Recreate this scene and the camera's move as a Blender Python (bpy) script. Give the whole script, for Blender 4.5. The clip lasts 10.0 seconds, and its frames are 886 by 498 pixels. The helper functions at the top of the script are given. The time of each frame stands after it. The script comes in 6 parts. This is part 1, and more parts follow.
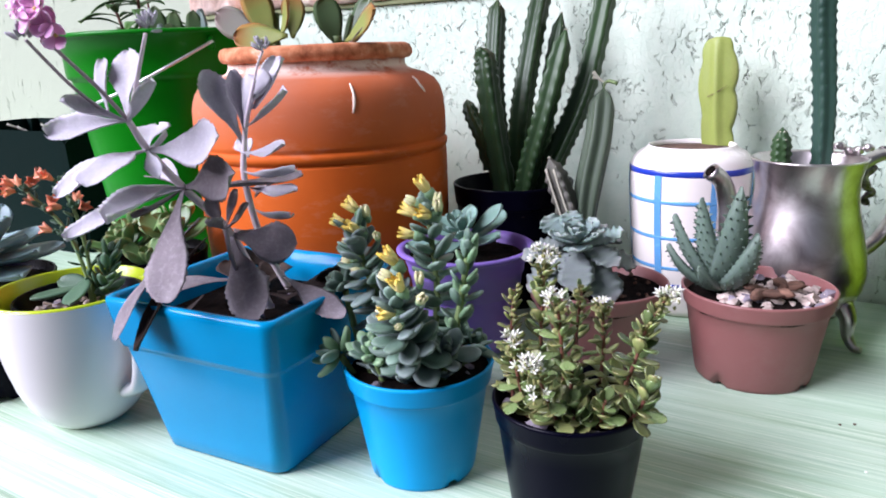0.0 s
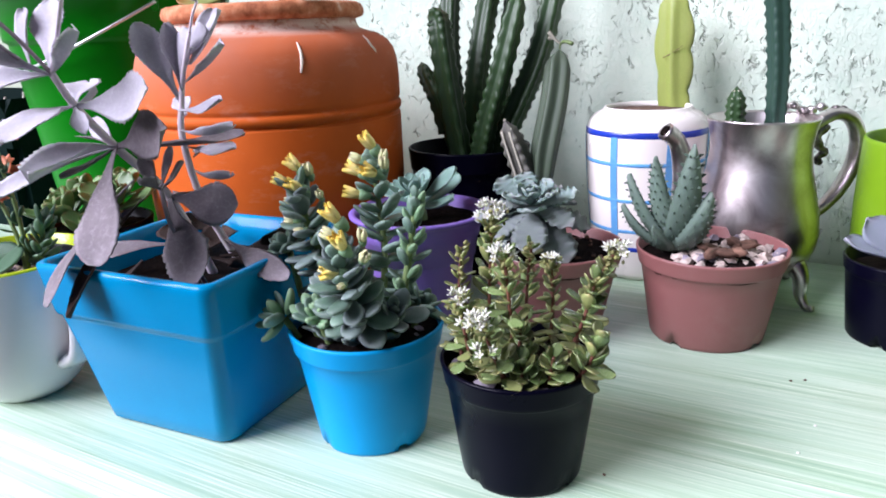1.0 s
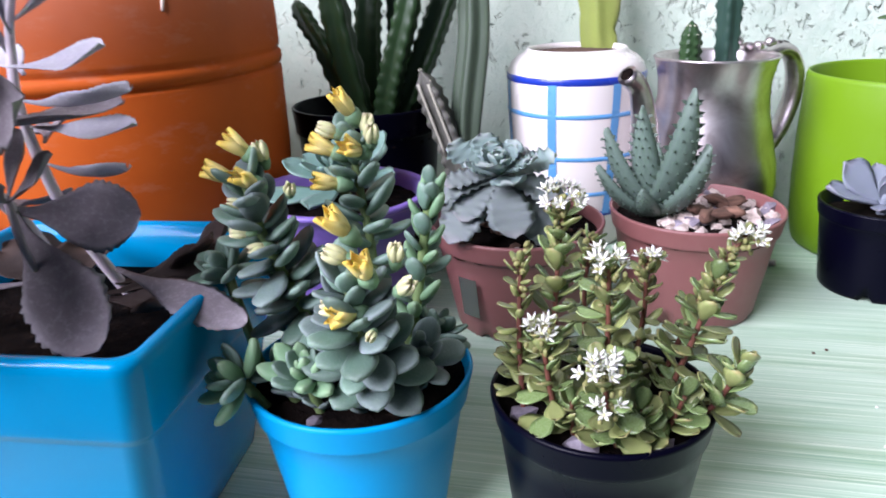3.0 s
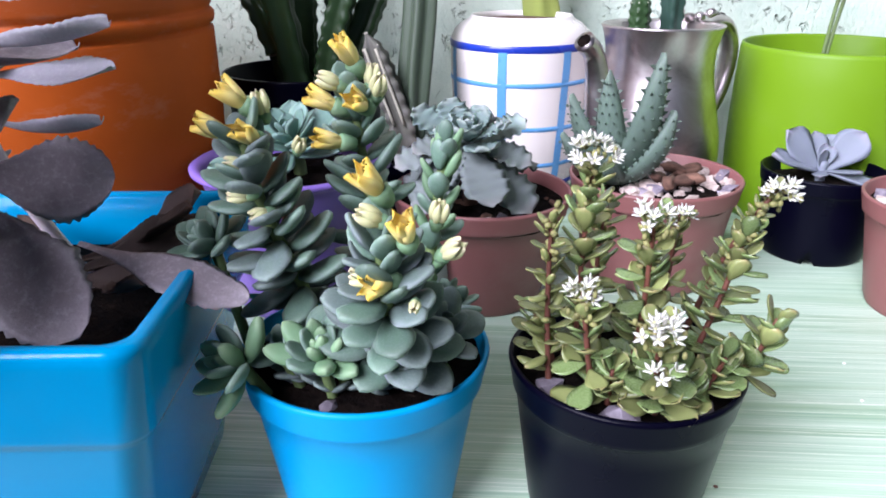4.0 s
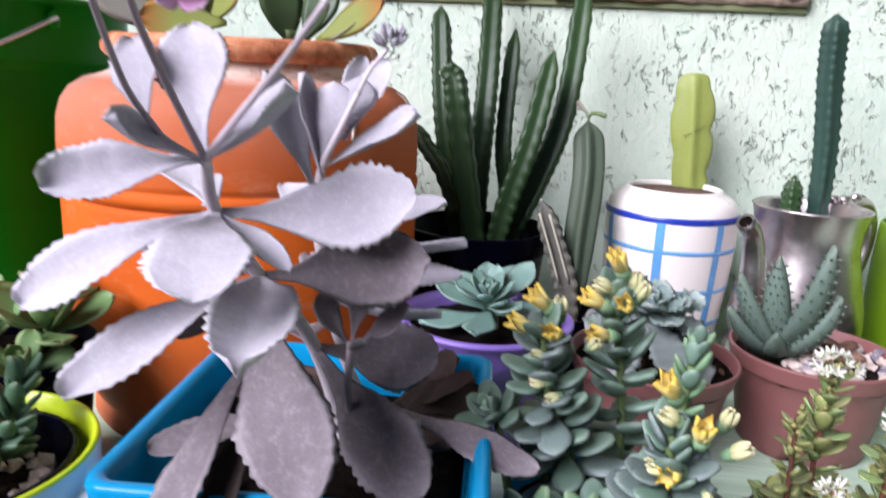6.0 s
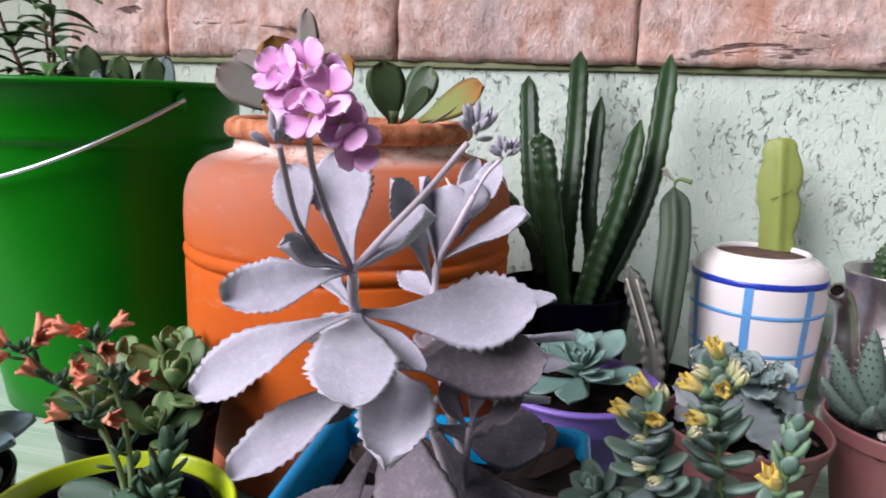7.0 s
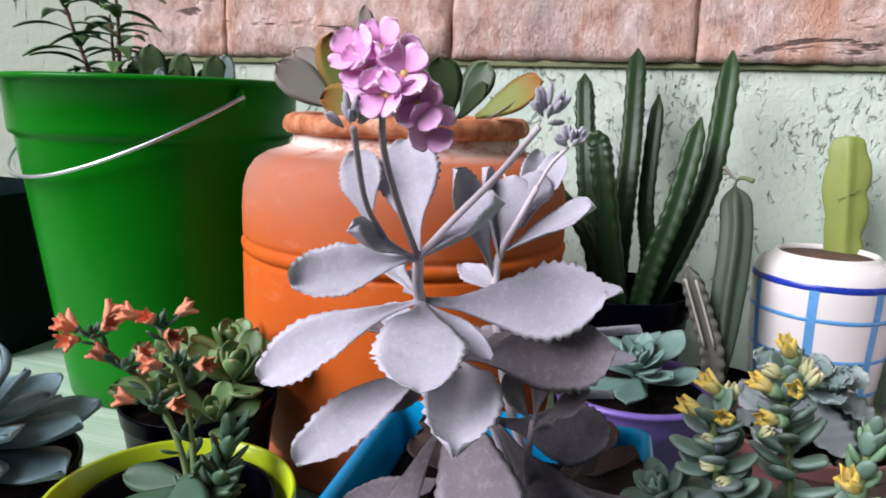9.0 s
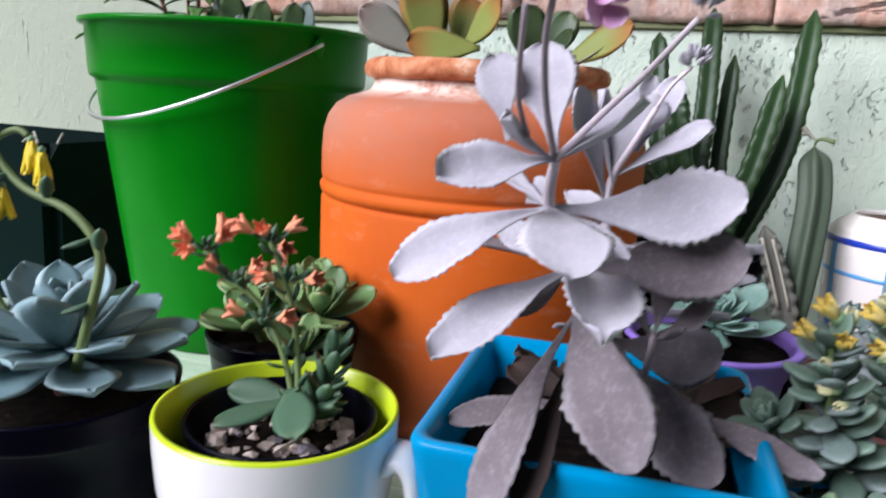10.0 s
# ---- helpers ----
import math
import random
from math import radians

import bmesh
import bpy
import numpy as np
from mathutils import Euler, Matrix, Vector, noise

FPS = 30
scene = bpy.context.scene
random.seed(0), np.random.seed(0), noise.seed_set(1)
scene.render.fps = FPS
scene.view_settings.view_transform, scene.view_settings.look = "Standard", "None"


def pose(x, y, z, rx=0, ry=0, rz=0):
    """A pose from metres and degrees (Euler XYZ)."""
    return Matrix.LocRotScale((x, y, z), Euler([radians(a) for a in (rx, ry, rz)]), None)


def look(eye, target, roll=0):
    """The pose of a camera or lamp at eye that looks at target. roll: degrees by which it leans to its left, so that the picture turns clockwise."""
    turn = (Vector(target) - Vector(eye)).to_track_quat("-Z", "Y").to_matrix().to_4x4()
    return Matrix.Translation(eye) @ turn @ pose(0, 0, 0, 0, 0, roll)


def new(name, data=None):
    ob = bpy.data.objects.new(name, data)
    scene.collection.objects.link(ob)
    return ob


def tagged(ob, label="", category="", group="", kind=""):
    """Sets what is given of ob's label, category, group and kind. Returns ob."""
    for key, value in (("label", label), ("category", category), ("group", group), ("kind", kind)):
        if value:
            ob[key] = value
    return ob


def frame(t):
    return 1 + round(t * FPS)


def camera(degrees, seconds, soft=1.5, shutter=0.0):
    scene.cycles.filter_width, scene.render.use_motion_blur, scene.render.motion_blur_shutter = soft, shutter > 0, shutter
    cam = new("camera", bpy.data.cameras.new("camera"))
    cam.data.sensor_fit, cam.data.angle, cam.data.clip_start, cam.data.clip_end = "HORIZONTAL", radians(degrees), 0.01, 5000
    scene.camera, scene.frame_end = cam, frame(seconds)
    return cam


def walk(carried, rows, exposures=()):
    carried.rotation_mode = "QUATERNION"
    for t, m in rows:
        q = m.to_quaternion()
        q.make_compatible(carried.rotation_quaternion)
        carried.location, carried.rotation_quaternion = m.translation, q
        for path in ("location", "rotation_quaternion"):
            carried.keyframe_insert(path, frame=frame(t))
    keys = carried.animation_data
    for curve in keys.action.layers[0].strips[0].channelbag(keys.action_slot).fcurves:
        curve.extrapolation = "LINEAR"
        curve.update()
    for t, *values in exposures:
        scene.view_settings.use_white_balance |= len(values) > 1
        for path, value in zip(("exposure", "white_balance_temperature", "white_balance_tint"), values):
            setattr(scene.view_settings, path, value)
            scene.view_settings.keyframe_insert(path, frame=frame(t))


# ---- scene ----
cam = camera(63.0, 10.0, 1.8, 0.4)
PATH = [
    (0, (0.0709, -0.0148, 0.2436), (-0.9609, 1.6158, -0.2807), -2.25),
    (0.5, (0.0740, -0.0066, 0.2369), (-0.9179, 1.6379, -0.3221), -2.25),
    (1, (0.0762, -0.0015, 0.2301), (-0.8740, 1.6579, -0.3595), -2.26),
    (1.5, (0.0663, 0.0047, 0.2250), (-0.8591, 1.6649, -0.3980), -2.05),
    (2, (0.0342, 0.0286, 0.2299), (-0.7199, 1.7701, -0.4019), -2.33),
    (2.2, (0.0092, 0.0356, 0.2294), (-0.7212, 1.7759, -0.4318), -3.23),
    (3.3, (-0.0843, 0.0831, 0.2095), (-0.3736, 1.9166, -0.5328), -1.48),
    (3.5, (-0.0952, 0.0852, 0.2063), (-0.3322, 1.9221, -0.5497), -1.31),
    (4, (-0.1141, 0.0853, 0.2018), (-0.2197, 1.9276, -0.5689), -0.01),
    (4.5, (-0.1261, 0.0844, 0.1995), (-0.1748, 1.9325, -0.5637), -0.27),
    (5, (-0.1401, 0.0814, 0.1991), (-0.2038, 1.9295, -0.5644), 0.75),
    (5.5, (-0.1697, 0.0597, 0.2248), (-0.3388, 1.9539, -0.3939), 2.68),
    (6, (-0.1911, 0.0412, 0.2428), (-0.4664, 1.9610, -0.2446), 2.72),
    (6.2, (-0.1964, 0.0330, 0.2515), (-0.4878, 1.9634, -0.1850), 3.02),
    (7.3, (-0.2048, 0.0175, 0.2709), (-0.7072, 1.9109, -0.1296), 1.55),
    (7.5, (-0.2047, 0.0186, 0.2669), (-0.6878, 1.9153, -0.1471), 1.84),
    (8, (-0.2135, 0.0248, 0.2569), (-0.6588, 1.9126, -0.2305), 3.04),
    (8.5, (-0.2117, 0.0216, 0.2658), (-0.7400, 1.8982, -0.1818), 2.68),
    (9, (-0.2117, 0.0176, 0.2637), (-0.8023, 1.8879, -0.1305), 1.80),
    (9.5, (-0.2185, 0.0068, 0.2563), (-0.8545, 1.8646, -0.1224), 2.43),
    (10, (-0.2420, -0.0006, 0.2345), (-0.8978, 1.8386, -0.1951), 3.15),
]
LIGHT = [(0, 1.02, 5960, 23), (1, 1.02, 5960, 23), (2, 1.02, 5910, 23), (4.5, 1.08, 5860, 22), (5.5, 1.08, 5960, 20), (6, 0.84, 6160, 21), (7.5, 0.36, 6210, 22), (8.5, 0.56, 6210, 17), (9, 0.46, 6210, 17), (9.5, 0.46, 6160, 16), (10, 0.60, 6110, 16)]
walk(cam, [(t, look(eye, target, roll)) for t, eye, target, roll in PATH], LIGHT)

# ---------------------------------------------------------------- light
world = bpy.data.worlds.new("sky_world")
scene.world = world
world.use_nodes = True
wn = world.node_tree.nodes
sky = wn.new("ShaderNodeTexSky")
sky.sky_type = "NISHITA"
sky.sun_disc = False
SUN_EL, SUN_ROT = radians(35), radians(220)
sky.sun_elevation, sky.sun_rotation = SUN_EL, SUN_ROT
sky.air_density, sky.dust_density = 1.0, 3.0
world.node_tree.links.new(sky.outputs[0], wn["Background"].inputs[0])
wn["Background"].inputs[1].default_value = 0.018

sun = new("sun", bpy.data.lights.new("sun", "SUN"))
sun.data.energy = 4.05
sun.data.angle = radians(40)
sun.data.color = (0.96, 0.97, 1.0)
# the light falls in from above the front, somewhat from the left
sun.matrix_world = look((-2.3, -2.4, 2.5), (0, 0.35, 0))

# ---------------------------------------------------------------- materials


class Mat:
    """Short-hand for a node material round one Principled shader."""

    def __init__(self, name, col=(0.5, 0.5, 0.5), rough=0.5, metal=0.0, spec=0.5):
        self.m = bpy.data.materials.new(name)
        self.m.use_nodes = True
        self.t = self.m.node_tree
        self.b = self.t.nodes["Principled BSDF"]
        self.b.inputs["Base Color"].default_value = (*col, 1)
        self.b.inputs["Roughness"].default_value = rough
        self.b.inputs["Metallic"].default_value = metal
        self.b.inputs["Specular IOR Level"].default_value = spec

    def node(self, kind, **inputs):
        n = self.t.nodes.new(kind)
        for key, value in inputs.items():
            n.inputs[key.replace("_", " ")].default_value = value
        return n

    def link(self, a, b):
        self.t.links.new(a, b)

    def coords(self, scale=(1, 1, 1), space="Object", turn=(0, 0, 0)):
        c = self.node("ShaderNodeTexCoord")
        mp = self.node("ShaderNodeMapping")
        mp.inputs["Scale"].default_value = scale
        mp.inputs["Rotation"].default_value = turn
        self.link(c.outputs[space], mp.inputs["Vector"])
        return mp.outputs["Vector"]

    def noise(self, vec, scale, detail=4.0, rough=0.55, dist=0.0):
        n = self.node("ShaderNodeTexNoise", Scale=scale, Detail=detail, Roughness=rough, Distortion=dist)
        self.link(vec, n.inputs["Vector"])
        return n.outputs["Fac"]

    def ramp(self, fac, stops):
        r = self.node("ShaderNodeValToRGB")
        e = r.color_ramp.elements
        while len(e) < len(stops):
            e.new(0.5)
        for item, (pos, col) in zip(e, stops):
            item.position = pos
            item.color = (*col, 1) if len(col) == 3 else col
        self.link(fac, r.inputs["Fac"])
        return r.outputs["Color"]

    def mix(self, fac, a, b, blend="MIX"):
        n = self.t.nodes.new("ShaderNodeMix")
        n.data_type, n.blend_type = "RGBA", blend
        for sock, value in ((n.inputs[0], fac), (n.inputs[6], a), (n.inputs[7], b)):
            if isinstance(value, bpy.types.NodeSocket):
                self.link(value, sock)
            elif isinstance(value, (int, float)):
                sock.default_value = value
            else:
                sock.default_value = (*value, 1)
        return n.outputs[2]

    def random(self):
        return self.node("ShaderNodeObjectInfo").outputs["Random"]

    def hue(self, col, value_lo=0.85, value_hi=1.15, fac=None):
        """Varies the brightness of a colour from object to object."""
        n = self.node("ShaderNodeHueSaturation")
        mr = self.node("ShaderNodeMapRange", To_Min=value_lo, To_Max=value_hi)
        self.link(fac if fac is not None else self.random(), mr.inputs["Value"])
        self.link(mr.outputs["Result"], n.inputs["Value"])
        self.link(col, n.inputs["Color"])
        return n.outputs["Color"]

    def color(self, sock):
        self.link(sock, self.b.inputs["Base Color"])
        return self

    def roughness(self, fac, lo, hi):
        mr = self.node("ShaderNodeMapRange", To_Min=lo, To_Max=hi)
        self.link(fac, mr.inputs["Value"])
        self.link(mr.outputs["Result"], self.b.inputs["Roughness"])
        return self

    def bump(self, height, strength=0.3, distance=0.001, under=None):
        n = self.node("ShaderNodeBump", Strength=strength, Distance=distance)
        self.link(height, n.inputs["Height"])
        if under is not None:
            self.link(under, n.inputs["Normal"])
        self.link(n.outputs["Normal"], self.b.inputs["Normal"])
        return n.outputs["Normal"]

    def soft(self, weight=0.15, radius=(0.3, 0.5, 0.2), scale=0.004):
        self.b.inputs["Subsurface Weight"].default_value = weight
        self.b.inputs["Subsurface Radius"].default_value = radius
        self.b.inputs["Subsurface Scale"].default_value = scale
        return self


def plastic(name, col, rough=0.32, dark=0.8, dust=0.12, dustcol=(0.5, 0.47, 0.42), spec=0.5):
    k = Mat(name, col, rough, 0.0, spec)
    v = k.coords()
    n1 = k.noise(v, 14, 5)
    n2 = k.noise(v, 120, 3)
    base = k.ramp(n1, [(0.3, [c * dark for c in col]), (0.75, col)])
    grime = k.ramp(k.noise(v, 30, 6, 0.7), [(0.52, (0, 0, 0)), (0.78, (1, 1, 1))])
    k.color(k.mix(k.mix(1.0, grime, [dust] * 3, "MULTIPLY"), base, dustcol))
    k.roughness(n1, rough - 0.06, rough + 0.18)
    k.bump(n2, 0.06, 0.0004)
    return k.m


def leaf_mat(name, base, tip, edge_at=0.75, rough=0.45, lo=0.8, hi=1.2, mottled=0.25, soft=0.12, bump=0.12, edge=None, spec=0.28, grain=0.085, wax=0.45):
    k = Mat(name, base, rough, 0.0, spec)
    c = k.node("ShaderNodeTexCoord")
    sep = k.node("ShaderNodeSeparateXYZ")
    k.link(c.outputs["Generated"], sep.inputs[0])
    along = k.ramp(sep.outputs["X"], [(0.0, [x * 0.9 for x in base]), (edge_at, base), (1.0, tip)])
    v = k.coords()
    n = k.noise(v, 240 * grain, 6, 0.65)
    n2 = k.noise(v, 50 * grain, 4, 0.6)
    col = k.mix(k.mix(1.0, n2, [mottled] * 3, "MULTIPLY"), along, [x * 0.55 for x in base])
    n3 = k.noise(v, 1100 * grain, 4, 0.7)
    col = k.mix(k.ramp(n3, [(0.35, (0.22, 0.22, 0.22)), (0.55, (0, 0, 0))]), col, [x * 0.6 for x in base])
    if edge:
        # a paler rim and a dusting of wax that has been rubbed off in places
        dist = k.node("ShaderNodeMath")
        dist.operation = "SUBTRACT"
        k.link(sep.outputs["Y"], dist.inputs[0])
        dist.inputs[1].default_value = 0.5
        away = k.node("ShaderNodeMath")
        away.operation = "ABSOLUTE"
        k.link(dist.outputs[0], away.inputs[0])
        rim = k.ramp(away.outputs[0], [(0.30, (0, 0, 0)), (0.44, (0.35, 0.35, 0.35)), (0.5, (0.9, 0.9, 0.9))])
        col = k.mix(rim, col, edge)
        bloom = k.ramp(k.noise(v, 300 * grain, 8, 0.8), [(0.50, (0, 0, 0)), (0.66, (wax, wax, wax))])
        col = k.mix(bloom, col, edge)
    k.color(k.hue(col, lo, hi))
    k.roughness(n, rough - 0.08, rough + 0.15)
    k.bump(k.mix(0.5, n, n3), bump * 1.5, 0.0008)
    k.soft(soft, (0.25, 0.4, 0.15), 0.003)
    return k.m


# pale green paint, dragged on with a dry brush along the table
k = Mat("brushed_green_paint", rough=0.42)
streak = k.noise(k.coords((1.1, 34, 34)), 3.2, 5, 0.6, 0.35)
fine = k.noise(k.coords((2.0, 230, 230)), 3.0, 5, 0.62)
hair = k.noise(k.coords((3.2, 420, 420)), 2.2, 3, 0.6)
cloud = k.noise(k.coords((3, 9, 9)), 1.6, 5, 0.6, 0.4)
c1 = k.ramp(streak, [(0.30, (0.25, 0.40, 0.23)), (0.42, (0.37, 0.53, 0.36)), (0.54, (0.43, 0.59, 0.44)), (0.70, (0.57, 0.69, 0.55))])
c2 = k.mix(k.ramp(fine, [(0.36, (0.75, 0.75, 0.75)), (0.49, (0, 0, 0))]), c1, (0.25, 0.43, 0.29))
c3 = k.mix(k.ramp(fine, [(0.52, (0, 0, 0)), (0.68, (0.6, 0.6, 0.6))]), c2, (0.62, 0.73, 0.59))
c3 = k.mix(k.ramp(hair, [(0.55, (0, 0, 0)), (0.62, (0.85, 0.85, 0.85))]), c3, (0.74, 0.80, 0.68))
c4 = k.mix(k.ramp(cloud, [(0.42, (0, 0, 0)), (0.64, (0.55, 0.55, 0.55))]), c3, (0.50, 0.64, 0.50))
c4 = k.mix(k.ramp(cloud, [(0.28, (0.4, 0.4, 0.4)), (0.42, (0, 0, 0))]), c4, (0.36, 0.47, 0.26))
k.color(c4)
k.roughness(streak, 0.3, 0.55)
k.bump(fine, 0.25, 0.0006)
TABLE = k.m

# pale green plaster, torn by the float while it was wet
k = Mat("pale_green_stucco", rough=0.85)
v = k.coords()
wc = k.node("ShaderNodeTexNoise", Scale=30.0, Detail=4.0)
k.link(v, wc.inputs["Vector"])
vv = k.node("ShaderNodeVectorMath")
vv.operation = "MULTIPLY_ADD"
k.link(wc.outputs["Color"], vv.inputs[0])
vv.inputs[1].default_value = (0.012, 0.012, 0.012)
k.link(v, vv.inputs[2])
flat = k.node("ShaderNodeMapping")
flat.inputs["Scale"].default_value = (1.25, 1.0, 0.75)
k.link(vv.outputs[0], flat.inputs["Vector"])
tear = k.noise(flat.outputs["Vector"], 150, 3.0, 0.55, 0.5)
tear2 = k.noise(flat.outputs["Vector"], 82, 4.0, 0.62, 0.9)
area = k.noise(v, 11, 3, 0.6)
gate = k.ramp(area, [(0.40, (0, 0, 0)), (0.52, (1, 1, 1))])
pit1 = k.mix(gate, k.ramp(tear, [(0.31, (0, 0, 0)), (0.41, (1, 1, 1))]), (1, 1, 1))
pit2 = k.ramp(tear2, [(0.27, (0, 0, 0)), (0.38, (1, 1, 1))])
pits = k.mix(1.0, pit1, pit2, "MULTIPLY")
# towards the far end the coat is smooth and darker, with a few upright cracks
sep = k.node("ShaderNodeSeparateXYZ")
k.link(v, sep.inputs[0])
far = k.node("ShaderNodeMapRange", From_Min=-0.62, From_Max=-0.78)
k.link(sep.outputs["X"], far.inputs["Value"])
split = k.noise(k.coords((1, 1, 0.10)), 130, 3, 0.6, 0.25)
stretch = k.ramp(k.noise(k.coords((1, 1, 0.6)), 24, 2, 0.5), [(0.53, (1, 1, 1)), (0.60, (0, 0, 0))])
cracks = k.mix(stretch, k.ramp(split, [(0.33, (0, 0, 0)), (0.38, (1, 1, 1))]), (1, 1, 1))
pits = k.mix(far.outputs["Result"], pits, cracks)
# shade inside the pits and cracks, mixed faintly into the base colour
deep = k.ramp(pits, [(0.08, (1, 1, 1)), (0.5, (0, 0, 0))])
grain = k.noise(v, 420, 5, 0.65)
lump = k.noise(v, 55, 5, 0.6)
base = k.ramp(lump, [(0.3, (0.46, 0.58, 0.48)), (0.55, (0.55, 0.64, 0.54)), (0.8, (0.61, 0.67, 0.58))])
big = k.noise(v, 5, 3, 0.5)
base = k.mix(k.ramp(big, [(0.35, (0, 0, 0)), (0.7, (0.6, 0.6, 0.6))]), base, (0.62, 0.68, 0.555))
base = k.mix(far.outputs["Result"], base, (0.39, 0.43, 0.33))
k.color(k.mix(k.mix(1.0, deep, (0.12, 0.12, 0.12), "MULTIPLY"), base, (0.14, 0.15, 0.12)))
ridge = k.noise(flat.outputs["Vector"], 150, 5, 0.6, 0.4)
b1 = k.bump(k.mix(0.17, k.mix(0.22, pits, lump), ridge), 1.0, 0.0062)
k.bump(grain, 0.6, 0.0014, b1)
STUCCO = k.m

# split stone, pinkish grey and brown
k = Mat("split_pink_stone", rough=0.9)
n1 = k.noise(k.coords((1.2, 1, 0.55)), 20, 8, 0.7, 0.5)
n2 = k.noise(k.coords((1, 1, 0.75)), 70, 8, 0.75)
n3 = k.noise(k.coords((1.3, 1, 0.4)), 11, 5, 0.6, 0.6)
fib = k.noise(k.coords((1, 1, 0.45)), 150, 6, 0.75, 0.2)
c1 = k.ramp(n1, [(0.30, (0.16, 0.075, 0.05)), (0.42, (0.46, 0.26, 0.20)), (0.54, (0.60, 0.44, 0.38)), (0.70, (0.74, 0.62, 0.55))])
c2 = k.ramp(n2, [(0.34, (0.07, 0.035, 0.03)), (0.47, (0.48, 0.31, 0.25)), (0.64, (0.80, 0.68, 0.62))])
rust = k.mix(k.ramp(n3, [(0.50, (0, 0, 0)), (0.64, (0.55, 0.55, 0.55))]), k.mix(0.42, c1, c2), (0.52, 0.22, 0.12))
stone = k.mix(k.ramp(n3, [(0.30, (0.7, 0.7, 0.7)), (0.44, (0, 0, 0))]), rust, (0.42, 0.37, 0.36))
rift = k.ramp(k.noise(k.coords((0.55, 1, 2.2)), 17, 5, 0.6, 0.6), [(0.355, (0.85, 0.85, 0.85)), (0.385, (0, 0, 0))])
k.color(k.mix(rift, k.hue(stone, 1.1, 1.4), (0.05, 0.025, 0.02)))
crack = k.ramp(k.noise(k.coords((0.55, 1, 2.2)), 17, 5, 0.6, 0.6), [(0.355, (1, 1, 1)), (0.40, (0, 0, 0))])
k.bump(k.mix(0.5, k.mix(crack, n2, (0, 0, 0)), fib), 1.0, 0.010)
STONE = k.m

# terracotta
k = Mat("terracotta", rough=0.72, spec=0.15)
v = k.coords()
n1 = k.noise(v, 9, 5, 0.6)
n2 = k.noise(v, 220, 4)
sep = k.node("ShaderNodeSeparateXYZ")
k.link(v, sep.inputs[0])
lime = k.ramp(k.noise(k.coords((1, 1, 2.5)), 26, 6, 0.7), [(0.56, (0, 0, 0)), (0.74, (1, 1, 1))])
base = k.ramp(n1, [(0.3, (0.48, 0.082, 0.007)), (0.55, (0.58, 0.108, 0.010)), (0.8, (0.61, 0.125, 0.016))])
# chalky bloom, as damp leaves it near the top and the foot
wet = k.ramp(sep.outputs["Z"], [(0.0, (0.55, 0.55, 0.55)), (0.06, (0.15, 0.15, 0.15)), (0.10, (0, 0, 0)), (0.166, (0, 0, 0)), (0.200, (0.68, 0.68, 0.68)), (0.226, (1, 1, 1))])
bloom = k.mix(1.0, wet, k.ramp(k.noise(v, 13, 6, 0.65), [(0.3, (0.45, 0.45, 0.45)), (0.65, (1, 1, 1))]), "MULTIPLY")
side = k.node("ShaderNodeMapRange", From_Min=0.07, From_Max=-0.06, To_Min=0.45)
k.link(sep.outputs["X"], side.inputs["Value"])
bloom = k.mix(1.0, bloom, side.outputs["Result"], "MULTIPLY")
c = k.mix(bloom, base, (0.34, 0.195, 0.155))
# a crust of lime round the neck
crust = k.ramp(sep.outputs["Z"], [(0.2285, (0, 0, 0)), (0.2325, (1, 1, 1))])
crust = k.mix(1.0, crust, k.ramp(k.noise(k.coords((1, 1, 1.6)), 34, 6, 0.7), [(0.40, (0, 0, 0)), (0.52, (0.9, 0.9, 0.9))]), "MULTIPLY")
c = k.mix(crust, c, (0.80, 0.66, 0.57))
k.color(k.mix(k.mix(1.0, lime, (0.13, 0.13, 0.13), "MULTIPLY"), c, (0.75, 0.62, 0.52)))
k.roughness(n1, 0.55, 0.8)
k.bump(n2, 0.15, 0.0006)
TERRACOTTA = k.m
k = Mat("chalky_terracotta", rough=0.9)
n1 = k.noise(k.coords(), 60, 6, 0.7)
k.color(k.ramp(n1, [(0.34, (0.26, 0.07, 0.025)), (0.48, (0.50, 0.17, 0.07)), (0.60, (0.60, 0.27, 0.14)), (0.72, (0.76, 0.56, 0.44))]))
k.bump(n1, 0.6, 0.002)
RIMCLAY = k.m
SCRATCH = Mat("white_paint_dab", (0.75, 0.62, 0.52), 0.7).m

BLUE_GLAZE = plastic("glazed_azure_ceramic", (0.001, 0.245, 0.50), 0.08, 0.88, 0.01, spec=0.14)
BLUE_PLASTIC = plastic("sky_blue_plastic", (0.003, 0.31, 0.66), 0.32, 0.9, 0.01, spec=0.13)
BLACK_PLASTIC = plastic("black_plastic", (0.0016, 0.0014, 0.0068), 0.24, 0.8, 0.001, spec=0.075)
BROWN_PLASTIC = plastic("rose_brown_plastic", (0.245, 0.094, 0.088), 0.42, 0.92, 0.07)
PURPLE_PLASTIC = plastic("violet_plastic", (0.25, 0.15, 0.53), 0.38, 0.85, 0.06)
LIME_PLASTIC = plastic("lime_green_plastic", (0.140, 0.265, 0.005), 0.38, 0.95, 0.02, spec=0.25)
GREEN_PLASTIC = plastic("bright_green_plastic", (0.0010, 0.180, 0.003), 0.26, 0.8, 0.004, spec=0.12)
DARKGREEN_PLASTIC = plastic("dark_green_plastic", (0.001, 0.009, 0.0078), 0.6, 0.8, 0.003, spec=0.05)
WHITE_GLAZE = plastic("white_glazed_ceramic", (0.82, 0.80, 0.80), 0.16, 0.96, 0.03)
